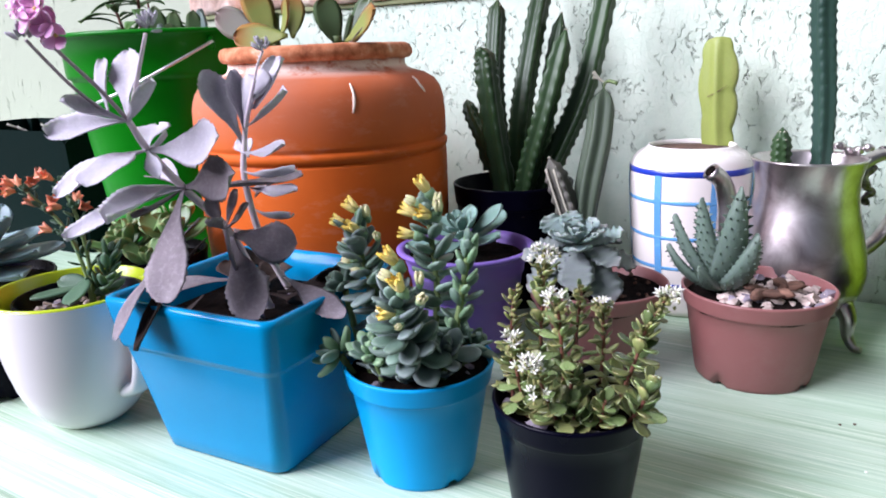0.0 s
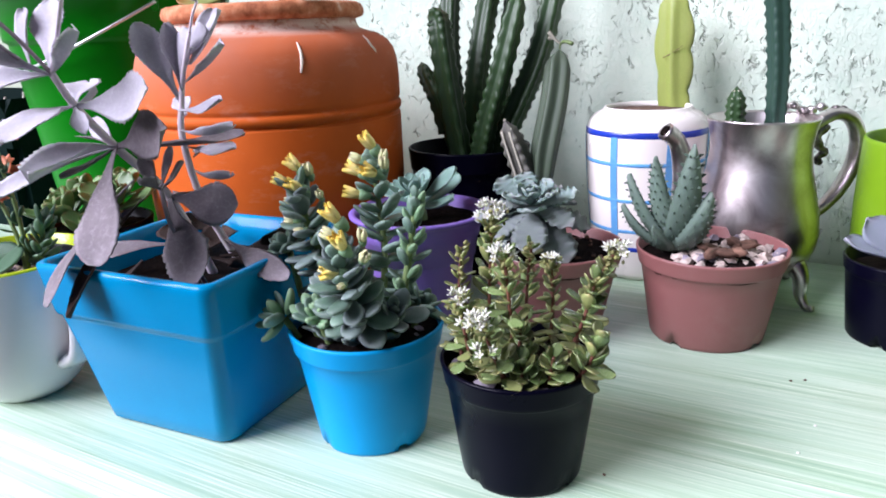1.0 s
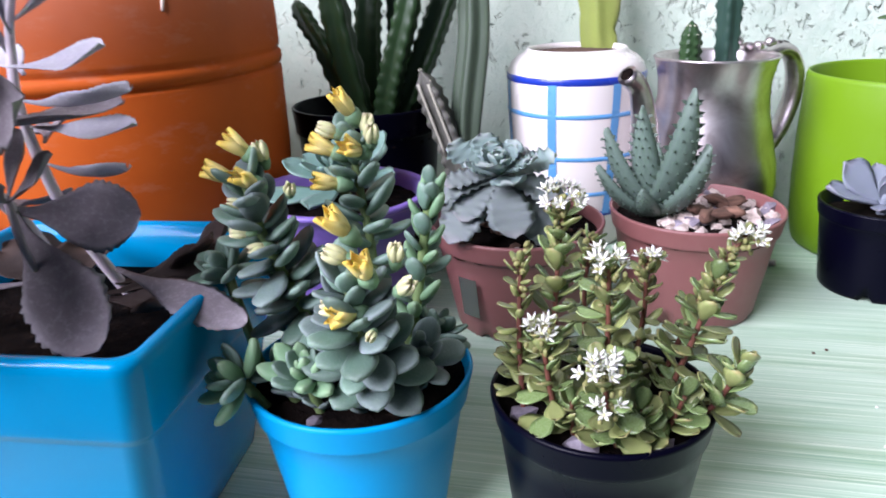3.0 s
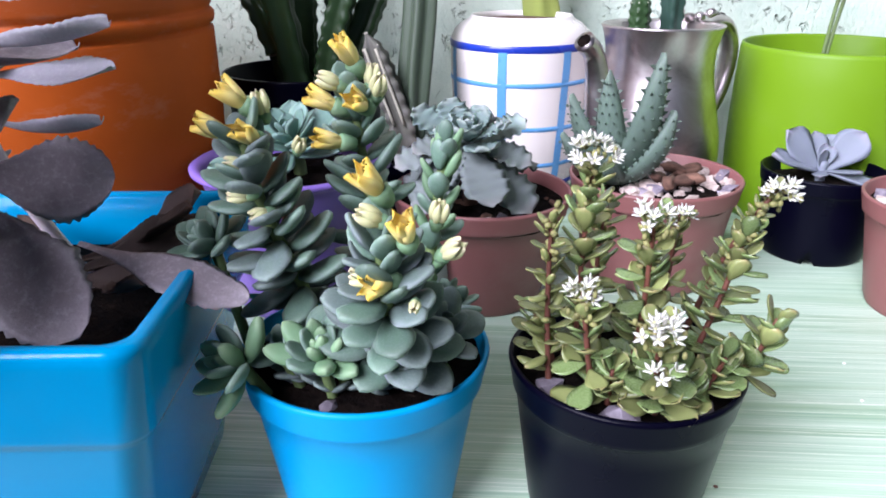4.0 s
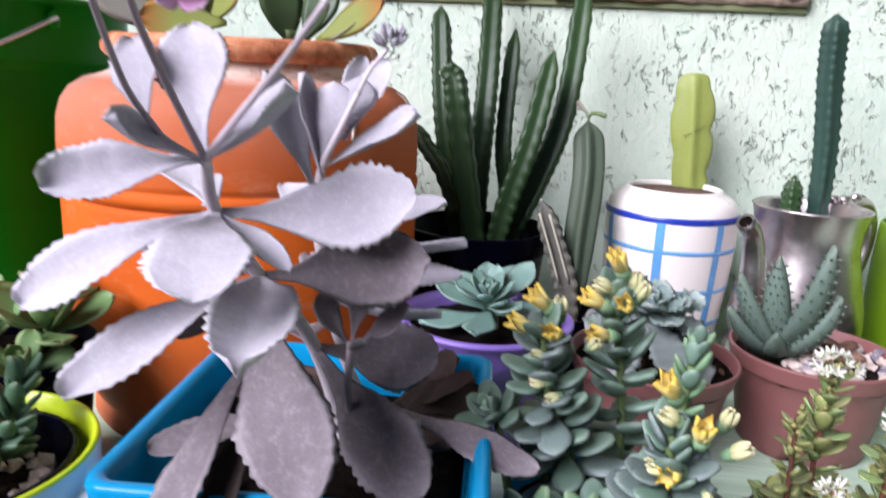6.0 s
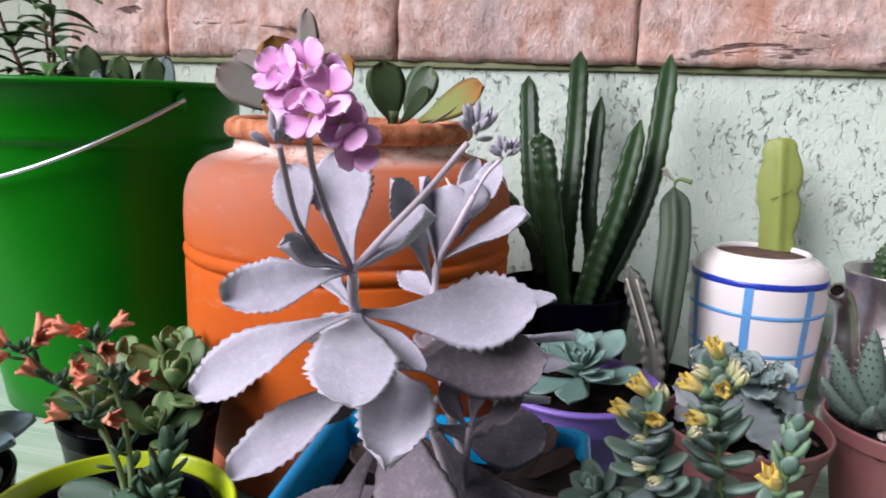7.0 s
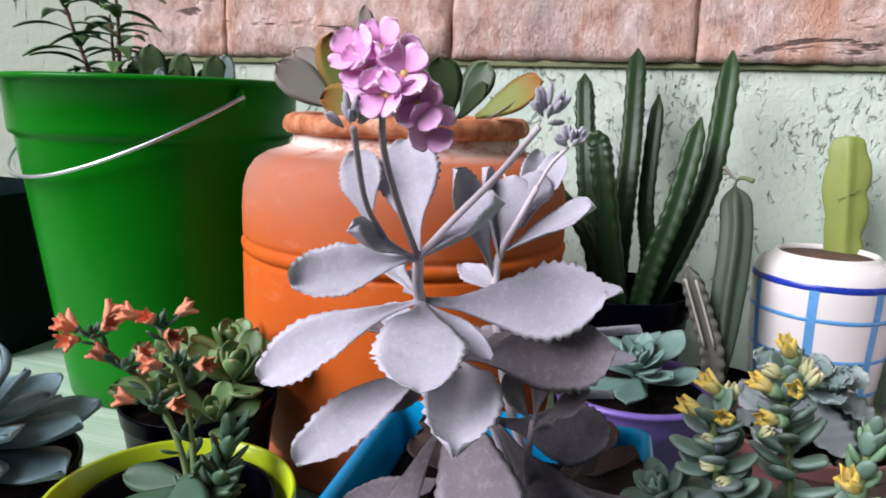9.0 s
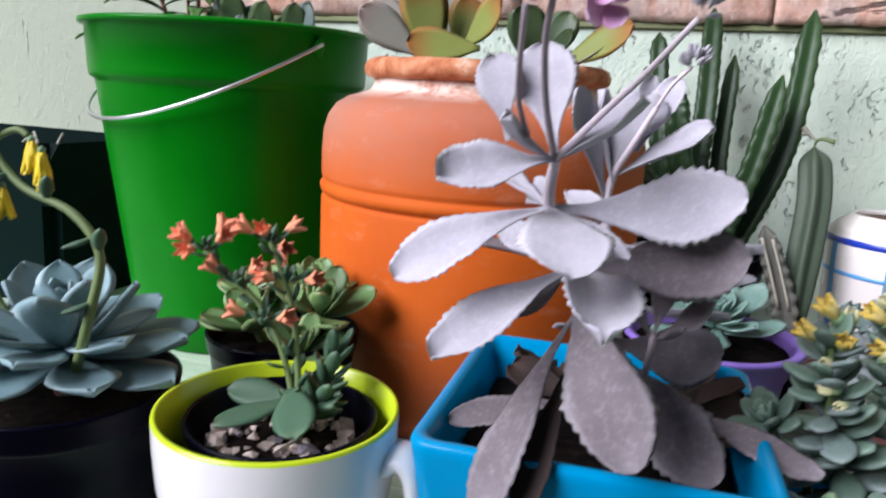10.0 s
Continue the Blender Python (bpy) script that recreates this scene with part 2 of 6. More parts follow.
LIME_GLAZE = plastic("lime_glazed_ceramic", (0.52, 0.66, 0.015), 0.18, 0.92, 0.02)
CREAM_GLAZE = plastic("cream_glazed_ceramic", (0.80, 0.74, 0.70), 0.2, 0.95, 0.04)
COBALT = plastic("cobalt_brush_paint", (0.02, 0.05, 0.42), 0.22, 0.7, 0.02)
AZURE = plastic("light_blue_brush_paint", (0.15, 0.42, 0.80), 0.22, 0.65, 0.02)
WIRE = Mat("galvanised_wire", (0.62, 0.63, 0.64), 0.32, 0.9).m

k = Mat("tarnished_silver", (0.42, 0.38, 0.38), 0.24, 1.0)
v = k.coords()
n1 = k.noise(v, 32, 6, 0.65, 0.6)
k.color(k.ramp(n1, [(0.35, (0.42, 0.36, 0.36)), (0.5, (0.58, 0.52, 0.52)), (0.7, (0.72, 0.68, 0.68))]))
k.roughness(n1, 0.20, 0.46)
SILVER = k.m
k = Mat("blackened_silver", (0.2, 0.18, 0.18), 0.34, 1.0)
n1 = k.noise(k.coords(), 90, 6, 0.65, 0.6)
k.color(k.ramp(n1, [(0.38, (0.05, 0.045, 0.045)), (0.52, (0.22, 0.19, 0.19)), (0.68, (0.55, 0.51, 0.50))]))
k.roughness(n1, 0.25, 0.5)
k.bump(n1, 0.5, 0.001)
OLDSILVER = k.m

k = Mat("potting_soil", rough=0.95, spec=0.06)
v = k.coords()
n1 = k.noise(v, 150, 6, 0.75)
k.color(k.ramp(n1, [(0.38, (0.003, 0.002, 0.002)), (0.62, (0.014, 0.009, 0.007)), (0.8, (0.09, 0.06, 0.045))]))
k.bump(n1, 1.0, 0.004)
SOIL = k.m

k = Mat("pale_pebble", rough=0.75)
n1 = k.noise(k.coords(), 140, 5, 0.65)
k.color(k.hue(k.ramp(n1, [(0.3, (0.30, 0.22, 0.19)), (0.55, (0.55, 0.45, 0.40)), (0.75, (0.76, 0.69, 0.63))]), 0.65, 1.25))
k.bump(n1, 0.4, 0.001)
PEBBLE = k.m
k = Mat("grey_violet_stone", rough=0.7)
n1 = k.noise(k.coords(), 120, 5, 0.65)
k.color(k.hue(k.ramp(n1, [(0.3, (0.13, 0.11, 0.14)), (0.7, (0.34, 0.29, 0.34))]), 0.7, 1.2))
k.bump(n1, 0.4, 0.001)
GREYSTONE = k.m
k = Mat("bark_chip", rough=0.9)
n1 = k.noise(k.coords((1, 4, 4)), 60, 5, 0.65)
k.color(k.hue(k.ramp(n1, [(0.3, (0.05, 0.022, 0.015)), (0.7, (0.23, 0.12, 0.08))]), 0.6, 1.3))
k.bump(n1, 0.6, 0.001)
BARK = k.m

# leaves
POWDER = leaf_mat("powdery_lavender_leaf", (0.465, 0.44, 0.495), (0.565, 0.535, 0.595), 0.7, 0.75, 0.86, 1.15, 0.5, 0.1, 0.4, (0.70, 0.67, 0.72), wax=0.30)
OLDPOWDER = leaf_mat("grey_mauve_leaf", (0.215, 0.180, 0.198), (0.31, 0.27, 0.295), 0.8, 0.65, 0.7, 1.3, 0.7, 0.06, 0.45, (0.44, 0.40, 0.43), wax=0.35)
DEADLEAF = leaf_mat("withered_brown_leaf", (0.045, 0.03, 0.027), (0.10, 0.06, 0.045), 0.8, 0.8, 0.7, 1.4, 0.4, 0.0, 0.5)
POWDERSTEM = leaf_mat("mauve_stem", (0.62, 0.54, 0.58), (0.66, 0.58, 0.62), 0.8, 0.7, 1.0, 1.15, mottled=0.15, grain=1.0)
FLOWERSTALK = leaf_mat("purple_grey_stalk", (0.32, 0.26, 0.29), (0.40, 0.34, 0.37), 0.8, 0.7, grain=1.0)
SEDUM = leaf_mat("blue_green_sedum_leaf", (0.122, 0.205, 0.150), (0.215, 0.295, 0.235), 0.7, 0.45, 0.7, 1.35, 0.5, edge=(0.30, 0.38, 0.34), wax=0.3, spec=0.35)
SEDUM_OLD = leaf_mat("slate_sedum_leaf", (0.138, 0.192, 0.172), (0.225, 0.28, 0.258), 0.7, 0.48, 0.65, 1.35, 0.5, edge=(0.33, 0.37, 0.39), wax=0.3)
SEDUM_NEW = leaf_mat("fresh_sedum_leaf", (0.17, 0.29, 0.16), (0.24, 0.34, 0.20), 0.7, 0.5, 0.8, 1.25)
OLIVE = leaf_mat("olive_sedum_leaf", (0.245, 0.275, 0.098), (0.34, 0.27, 0.12), 0.86, 0.30, 0.6, 1.5, 0.55, spec=0.45)
OLIVEBUD = leaf_mat("olive_brown_bud", (0.25, 0.24, 0.09), (0.32, 0.27, 0.12), 0.8, 0.45, 0.7, 1.4, 0.2)
OLIVEGREEN = leaf_mat("fresh_green_sedum_leaf", (0.195, 0.275, 0.10), (0.28, 0.31, 0.13), 0.85, 0.24, 0.6, 1.4, 0.4, spec=0.55)
REDSTEM = leaf_mat("reddish_stem", (0.15, 0.055, 0.038), (0.22, 0.115, 0.07), 0.8, 0.5, grain=1.0)
GREENSTEM = leaf_mat("green_stem", (0.15, 0.21, 0.08), (0.2, 0.27, 0.11), 0.8, 0.5, grain=1.0)
MINT = leaf_mat("mint_green_leaf", (0.14, 0.245, 0.205), (0.225, 0.34, 0.295), 0.75, 0.5, 0.85, 1.2, 0.4, edge=(0.33, 0.42, 0.37), wax=0.2)
RUFFLE = leaf_mat("grey_ruffled_leaf", (0.195, 0.225, 0.218), (0.34, 0.32, 0.32), 0.85, 0.6, 0.75, 1.25, 0.3)
RUFFLE_NEW = leaf_mat("blue_ruffled_leaf", (0.22, 0.30, 0.28), (0.42, 0.46, 0.43), 0.8, 0.55, 0.85, 1.2, 0.2)
BLUEGREY = leaf_mat("blue_grey_leaf", (0.185, 0.30, 0.325), (0.29, 0.41, 0.445), 0.8, 0.45, 0.75, 1.3, 0.5, edge=(0.42, 0.50, 0.52), wax=0.25, spec=0.35)
LILAC = leaf_mat("pale_lilac_leaf", (0.215, 0.238, 0.285), (0.29, 0.28, 0.32), 0.8, 0.55, 0.85, 1.1, 0.15)
ALOE = leaf_mat("green_aloe_leaf", (0.145, 0.205, 0.165), (0.20, 0.26, 0.21), 0.8, 0.42, 0.85, 1.15, 0.6, grain=1.0)
JADE = leaf_mat("green_paddle_leaf", (0.135, 0.235, 0.085), (0.24, 0.18, 0.08), 0.9, 0.32, 0.75, 1.3, edge=(0.30, 0.32, 0.14), wax=0.1)
PADDLE = leaf_mat("red_edged_paddle_leaf", (0.20, 0.235, 0.060), (0.34, 0.10, 0.03), 0.6, 0.35, 0.85, 1.2, 0.3, edge=(0.40, 0.13, 0.05), wax=0.15)
PADDLE_GREY = leaf_mat("grey_rose_paddle_leaf", (0.33, 0.32, 0.27), (0.42, 0.31, 0.28), 0.7, 0.5, 0.8, 1.15, 0.3)
PADDLE_DARK = leaf_mat("dark_green_paddle_leaf", (0.05, 0.085, 0.035), (0.09, 0.12, 0.05), 0.8, 0.35, 0.8, 1.2, 0.3)
MUGLEAF = leaf_mat("dark_green_leaf", (0.062, 0.122, 0.072), (0.12, 0.18, 0.115), 0.8, 0.4, 0.8, 1.3)
BUSH = leaf_mat("narrow_green_leaf", (0.06, 0.135, 0.035), (0.115, 0.19, 0.06), 0.8, 0.4, 0.7, 1.4)
CACTUS = leaf_mat("dark_green_cactus_skin", (0.027, 0.060, 0.021), (0.052, 0.098, 0.036), 0.8, 0.36, 0.8, 1.3, 0.6, grain=0.7)
CACTUS_GREY = leaf_mat("grey_green_cactus_skin", (0.085, 0.13, 0.08), (0.13, 0.165, 0.10), 0.8, 0.5, 0.85, 1.2, 0.5, grain=1.0)
CACTUS_DULL = leaf_mat("dull_green_cactus_skin", (0.088, 0.122, 0.080), (0.12, 0.15, 0.10), 0.8, 0.5, 0.85, 1.2, 0.5, grain=1.0)
CACTUS_DRY = leaf_mat("dried_grey_cactus_skin", (0.17, 0.165, 0.14), (0.30, 0.25, 0.19), 0.8, 0.5, 0.85, 1.2, 0.7, grain=1.0)
CACTUS_BLUE = leaf_mat("blue_green_cactus_skin", (0.030, 0.068, 0.050), (0.05, 0.10, 0.075), 0.8, 0.42, 0.85, 1.2, 0.3, grain=1.0)
PALECACTUS = leaf_mat("yellow_green_cactus_pad", (0.30, 0.355, 0.085), (0.38, 0.40, 0.13), 0.8, 0.42, 0.9, 1.1, 0.6, grain=0.6)
AREOLE = Mat("pale_areole", (0.48, 0.45, 0.36), 0.9).m
YELLOW = leaf_mat("yellow_petal", (0.80, 0.66, 0.24), (0.88, 0.60, 0.07), 0.6, 0.5, 0.9, 1.15, 0.05)
PALEYELLOW = leaf_mat("cream_yellow_bud", (0.56, 0.56, 0.30), (0.74, 0.64, 0.42), 0.8, 0.5, 0.85, 1.15, 0.1)
PINK = leaf_mat("pink_petal", (0.95, 0.48, 0.80), (0.97, 0.70, 0.92), 0.7, 0.55, 0.9, 1.1, 0.08)
WHITE = leaf_mat("white_petal", (0.72, 0.72, 0.62), (0.78, 0.78, 0.74), 0.7, 0.55, 0.95, 1.1, 0.05)
ORANGE = leaf_mat("coral_orange_petal", (0.90, 0.36, 0.20), (0.88, 0.25, 0.16), 0.6, 0.45, 0.85, 1.2, 0.15)

# ---------------------------------------------------------------- building tools
rnd = random.Random(7)


def mesh_of(name, bm, material, smooth=True):
    me = bpy.data.meshes.new(name)
    bm.normal_update()
    bm.to_mesh(me)
    bm.free()
    me.materials.append(material)
    if smooth:
        me.polygons.foreach_set("use_smooth", [True] * len(me.polygons))
    return me


def part(name, bm, material, parent, label="", m=None, smooth=True):
    """One mesh object under a thing or a part; bm may also be a mesh that several parts share."""
    me = bm if isinstance(bm, bpy.types.Mesh) else mesh_of(name, bm, material, smooth)
    ob = new(name, me)
    ob.parent = parent
    if m is not None:
        ob.matrix_local = m
    return tagged(ob, label)


def thing(name, label, category, at=(0, 0, 0), turn=0, group=""):
    ob = new(name)
    ob.empty_display_size = 0.01
    ob.matrix_world = pose(*at, 0, 0, turn)
    return tagged(ob, label, category, group)


def solid(name, bm, material, label, category="", kind="", smooth=False):
    ob = new(name, mesh_of(name, bm, material, smooth))
    return tagged(ob, label, category, "", kind)


def box_bm(x0, x1, y0, y1, z0, z1, bevel=0.0, segs=2):
    bm = bmesh.new()
    bmesh.ops.create_cube(bm, size=1)
    bmesh.ops.transform(bm, matrix=Matrix.Translation(((x0 + x1) / 2, (y0 + y1) / 2, (z0 + z1) / 2)) @ Matrix.Diagonal((x1 - x0, y1 - y0, z1 - z0, 1)), verts=bm.verts)
    if bevel:
        bmesh.ops.bevel(bm, geom=list(bm.edges), offset=bevel, segments=segs, affect="EDGES", profile=0.5)
    return bm


def lathe(profile, seg=56, wobble=0.0):
    """A round body from (radius, height) pairs; a radius of 0 closes it."""
    bm = bmesh.new()
    rings = []
    for r, z in profile:
        if r < 1e-6:
            rings.append([bm.verts.new((0, 0, z))])
        else:
            rings.append([bm.verts.new((r * math.cos(2 * math.pi * i / seg), r * math.sin(2 * math.pi * i / seg), z)) for i in range(seg)])
    for a, b in zip(rings, rings[1:]):
        for i in range(seg):
            j = (i + 1) % seg
            if len(a) == 1 and len(b) == 1:
                continue
            if len(a) == 1:
                bm.faces.new((a[0], b[j], b[i]))
            elif len(b) == 1:
                bm.faces.new((a[i], a[j], b[0]))
            else:
                bm.faces.new((a[i], a[j], b[j], b[i]))
    if wobble:
        for v in bm.verts:
            v.co += noise.noise_vector(v.co * 40) * wobble
    bmesh.ops.recalc_face_normals(bm, faces=bm.faces)
    return bm


def smooth_line(points, n):
    """n + 1 points on a curve through the given ones."""
    pts = [Vector(p) for p in points]
    if len(pts) == 2:
        return [pts[0].lerp(pts[1], i / n) for i in range(n + 1)]
    ext = [2 * pts[0] - pts[1]] + pts + [2 * pts[-1] - pts[-2]]
    out = []
    for i in range(n + 1):
        s = i / n * (len(pts) - 1)
        j = min(int(s), len(pts) - 2)
        f = s - j
        a, b, c, d = ext[j:j + 4]
        out.append(0.5 * (2 * b + (c - a) * f + (2 * a - 5 * b + 4 * c - d) * f * f + (3 * b - a - 3 * c + d) * f ** 3))
    return out


def tube(points, radius, n=12, seg=8, section=None, bm=None, cap=True):
    """A tube along a curve. radius(f) or a number; section(angle, f) shapes its outline."""
    bm = bm or bmesh.new()
    line = smooth_line(points, n)
    rad = radius if callable(radius) else (lambda f: radius)
    side = None
    rings = []
    for i, p in enumerate(line):
        d = (line[min(i + 1, n)] - line[max(i - 1, 0)]).normalized()
        if side is None:
            side = d.orthogonal().normalized()
        side = (side - d * side.dot(d)).normalized()
        up = d.cross(side)
        f = i / n
        ring = []
        for q in range(seg):
            a = 2 * math.pi * q / seg
            r = rad(f) * (section(a, f) if section else 1)
            ring.append(bm.verts.new(p + side * (r * math.cos(a)) + up * (r * math.sin(a))))
        rings.append(ring)
    for a, b in zip(rings, rings[1:]):
        for i in range(seg):
            j = (i + 1) % seg
            bm.faces.new((a[i], a[j], b[j], b[i]))
    if cap:
        bm.faces.new(list(reversed(rings[0])))
        bm.faces.new(rings[-1])
    return bm


def ball(centre, size, bm=None, sub=2, lumpy=0.0):
    bm = bm or bmesh.new()
    made = bmesh.ops.create_icosphere(bm, subdivisions=sub, radius=1)["verts"]
    shift = Vector((rnd.random(), rnd.random(), rnd.random())) * 9
    for v in made:
        k2 = 1 + lumpy * noise.noise(v.co * 1.6 + shift)
        v.co = Vector((v.co.x * size[0], v.co.y * size[1], v.co.z * size[2])) * k2 + Vector(centre)
    return bm


WIDTHS = {
    "oval": ((0, 0.30), (0.1, 0.48), (0.3, 0.84), (0.52, 1.0), (0.72, 0.93), (0.88, 0.66), (0.96, 0.36), (1, 0.0)),
    "wedge": ((0, 0.28), (0.2, 0.50), (0.45, 0.82), (0.68, 1.0), (0.82, 0.93), (0.92, 0.60), (0.97, 0.26), (1, 0.0)),
    "paddle": ((0, 0.16), (0.12, 0.30), (0.3, 0.68), (0.55, 0.98), (0.72, 1.0), (0.88, 0.80), (0.96, 0.48), (1, 0.0)),
    "lance": ((0, 0.35), (0.15, 0.6), (0.35, 1.0), (0.55, 0.92), (0.75, 0.6), (0.9, 0.28), (1, 0.0)),
    "mucro": ((0, 0.28), (0.2, 0.46), (0.45, 0.80), (0.66, 1.0), (0.80, 0.92), (0.90, 0.62), (0.955, 0.30), (0.985, 0.12), (1, 0.0)),
    "tongue": ((0, 0.90), (0.15, 1.0), (0.35, 0.98), (0.55, 0.86), (0.72, 0.68), (0.86, 0.44), (0.95, 0.22), (1, 0.0)),
    "petal": ((0, 0.25), (0.3, 0.75), (0.55, 1.0), (0.75, 0.85), (0.9, 0.45), (1, 0.0)),
}


def leaf_bm(length, width, thick, shape="oval", bend=0.0, cup=0.0, teeth=0, tooth=0.0, ruffle=0.0, nu=9, nv=4, twist=0.0, seed=0):
    """A leaf along +x, its upper face to +z; bend lifts the tip (radians), cup lifts its sides."""
    bm = bmesh.new()
    ws = WIDTHS[shape]
    xs, vals = [a for a, _ in ws], [b for _, b in ws]
    rings = []
    rr = random.Random(seed)
    ph = rr.random() * 6
    for i in range(nu + 1):
        s = i / nu
        s = 1 - (1 - s) ** 1.25
        w = float(np.interp(s, xs, vals)) * width / 2
        if i == nu:
            w = width * 0.03
        ang = bend * s
        if abs(bend) > 1e-3:
            cx, cz = length * math.sin(ang) / bend, length * (1 - math.cos(ang)) / bend
        else:
            cx, cz = length * s, 0.0
        th = thick * (0.55 + 0.45 * math.sin(math.pi * min(1, s * 1.1))) * (1 if i < nu else 0.35)
        rag = 1.0
        if teeth and 0.26 < s < 0.985:
            rag = 1 - tooth * (0.0, 0.35, 1.0, 0.45)[i % 4] * (0.8 + 0.4 * rr.random())
        up, down = [], []
        for j in range(nv + 1):
            v = -1 + 2 * j / nv
            y = v * w * (rag if abs(v) > 0.99 else 1.0)
            round_ = math.sqrt(max(0, 1 - v * v))
            lift = cup * width * v * v * min(1, s * 2)
            if ruffle:
                lift += ruffle * width * abs(v) ** 2 * math.sin(s * 42 + ph + (2 if v > 0 else 0)) * min(1, s * 1.6)
            tw = twist * s
            yy, zz = y * math.cos(tw), y * math.sin(tw) + lift
            nx, nz = -math.sin(ang), math.cos(ang)
            h = zz + th / 2 * round_
            up.append(bm.verts.new((cx + nx * h, yy, cz + nz * h)))
            if 0 < j < nv:
                h = zz - th / 2 * round_
                down.append(bm.verts.new((cx + nx * h, yy, cz + nz * h)))
        rings.append(up + list(reversed(down)))
    n = len(rings[0])
    for a, b in zip(rings, rings[1:]):
        for i in range(n):
            j = (i + 1) % n
            bm.faces.new((a[i], b[i], b[j], a[j]))
    bm.faces.new(rings[0])
    bm.faces.new(list(reversed(rings[-1])))
    bmesh.ops.recalc_face_normals(bm, faces=bm.faces)
    return bm


def dentate_bm(width, thick, bend, cup, seed, depth=0.10, wave=0.03, twist=0.0, nu=84, nv=10):
    """A thin spoon-shaped leaf of length 1 along +x with an uneven, toothed margin and a shallow fold along its midrib."""
    bm = bmesh.new()
    rr = random.Random(seed * 17 + 3)
    xs = (0, 0.10, 0.22, 0.34, 0.46, 0.58, 0.68, 0.78, 0.87, 0.94, 0.98, 1)
    halves = []
    for side in (-1, 1):
        vals = [v * (1 + rr.uniform(-0.07, 0.07)) for v in (0.12, 0.13, 0.20, 0.38, 0.66, 0.90, 1.0, 0.96, 0.80, 0.56, 0.36, 0.12)]
        cuts = [0.30]
        while cuts[-1] < 0.985:
            cuts.append(cuts[-1] + rr.uniform(0.050, 0.082) * (1.1 - 0.35 * cuts[-1]))
        halves.append((vals, cuts, [rr.uniform(0.55, 1.15) for _ in cuts]))
    ph1, ph2, ph3 = (rr.uniform(0, 6.28) for _ in range(3))
    sway = rr.uniform(-0.035, 0.035)
    rings = []
    for i in range(nu + 1):
        s = 1 - (1 - i / nu) ** 1.3
        ang = bend * s
        cx, cz = (math.sin(ang) / bend, (1 - math.cos(ang)) / bend) if abs(bend) > 1e-3 else (s, 0.0)
        nx, nz = -math.sin(ang), math.cos(ang)
        edge, cut = [], []
        for vals, cuts, deep in halves:
            w = float(np.interp(s, xs, vals)) * width / 2
            edge.append(w)
            for a, b, d in zip(cuts, cuts[1:], deep):
                if a <= s < b:
                    u = (s - a) / (b - a)
                    tooth = u / 0.68 if u < 0.68 else (1 - u) / 0.32
                    w *= 1 - depth * d * (1 - tooth) * min(1.0, 0.35 + (a - 0.3) * 1.6)
            cut.append(w)
        th = thick * (0.5 + 0.5 * math.sin(math.pi * min(1, s * 1.05))) if i < nu else thick * 0.2
        up, down = [], []
        for j in range(nv + 1):
            v = -1 + 2 * j / nv
            q = 0 if v < 0 else 1
            y = v * (cut[q] if abs(v) > 0.99 else min(edge[q] * 0.96, cut[q] * 1.1)) + sway * math.sin(math.pi * s)
            lift = cup * width * abs(v) ** 1.6 * min(1, s * 2)
            lift += wave * width * min(1, s * 1.5) * (math.sin(s * 7.5 + ph1) * v + 0.8 * math.sin(s * 12 + ph2 + (1.7 if v > 0 else 0)) * v * v + 0.5 * math.sin(s * 5 + ph3))
            lift += 0.012 * width * noise.noise(Vector((s * 9, v * 3, seed * 1.7)))
            tw = twist * s
            yy, zz = y * math.cos(tw), y * math.sin(tw) + lift
            round_ = math.sqrt(max(0, 1 - v * v))
            h = zz + th / 2 * round_
            up.append(bm.verts.new((cx + nx * h, yy, cz + nz * h)))
            if 0 < j < nv:
                h = zz - th / 2 * round_
                down.append(bm.verts.new((cx + nx * h, yy, cz + nz * h)))
        rings.append(up + list(reversed(down)))
    n = len(rings[0])
    for a, b in zip(rings, rings[1:]):
        for i in range(n):
            j = (i + 1) % n
            bm.faces.new((a[i], b[i], b[j], a[j]))
    bm.faces.new(rings[0])
    bm.faces.new(list(reversed(rings[-1])))
    bmesh.ops.recalc_face_normals(bm, faces=bm.faces)
    return bm


def aim(base, way, up=(0, 0, 1), scale=1.0, roll=0.0):
    """A pose at base whose x points along way, with z as near to up as can be."""
    x = Vector(way).normalized()
    z = Vector(up)
    z = z - x * z.dot(x)
    z = x.orthogonal() if z.length < 1e-4 else z
    z.normalize()
    y = z.cross(x)
    m = Matrix((x, y, z)).transposed().to_4x4()
    sc = scale if isinstance(scale, (tuple, list)) else (scale,) * 3
    return Matrix.Translation(base) @ m @ pose(0, 0, 0, roll) @ Matrix.Diagonal((*sc, 1))


def leaf_meshes(name, material, count, **kw):
    return [mesh_of(name, leaf_bm(seed=i, **kw), material) for i in range(count)]


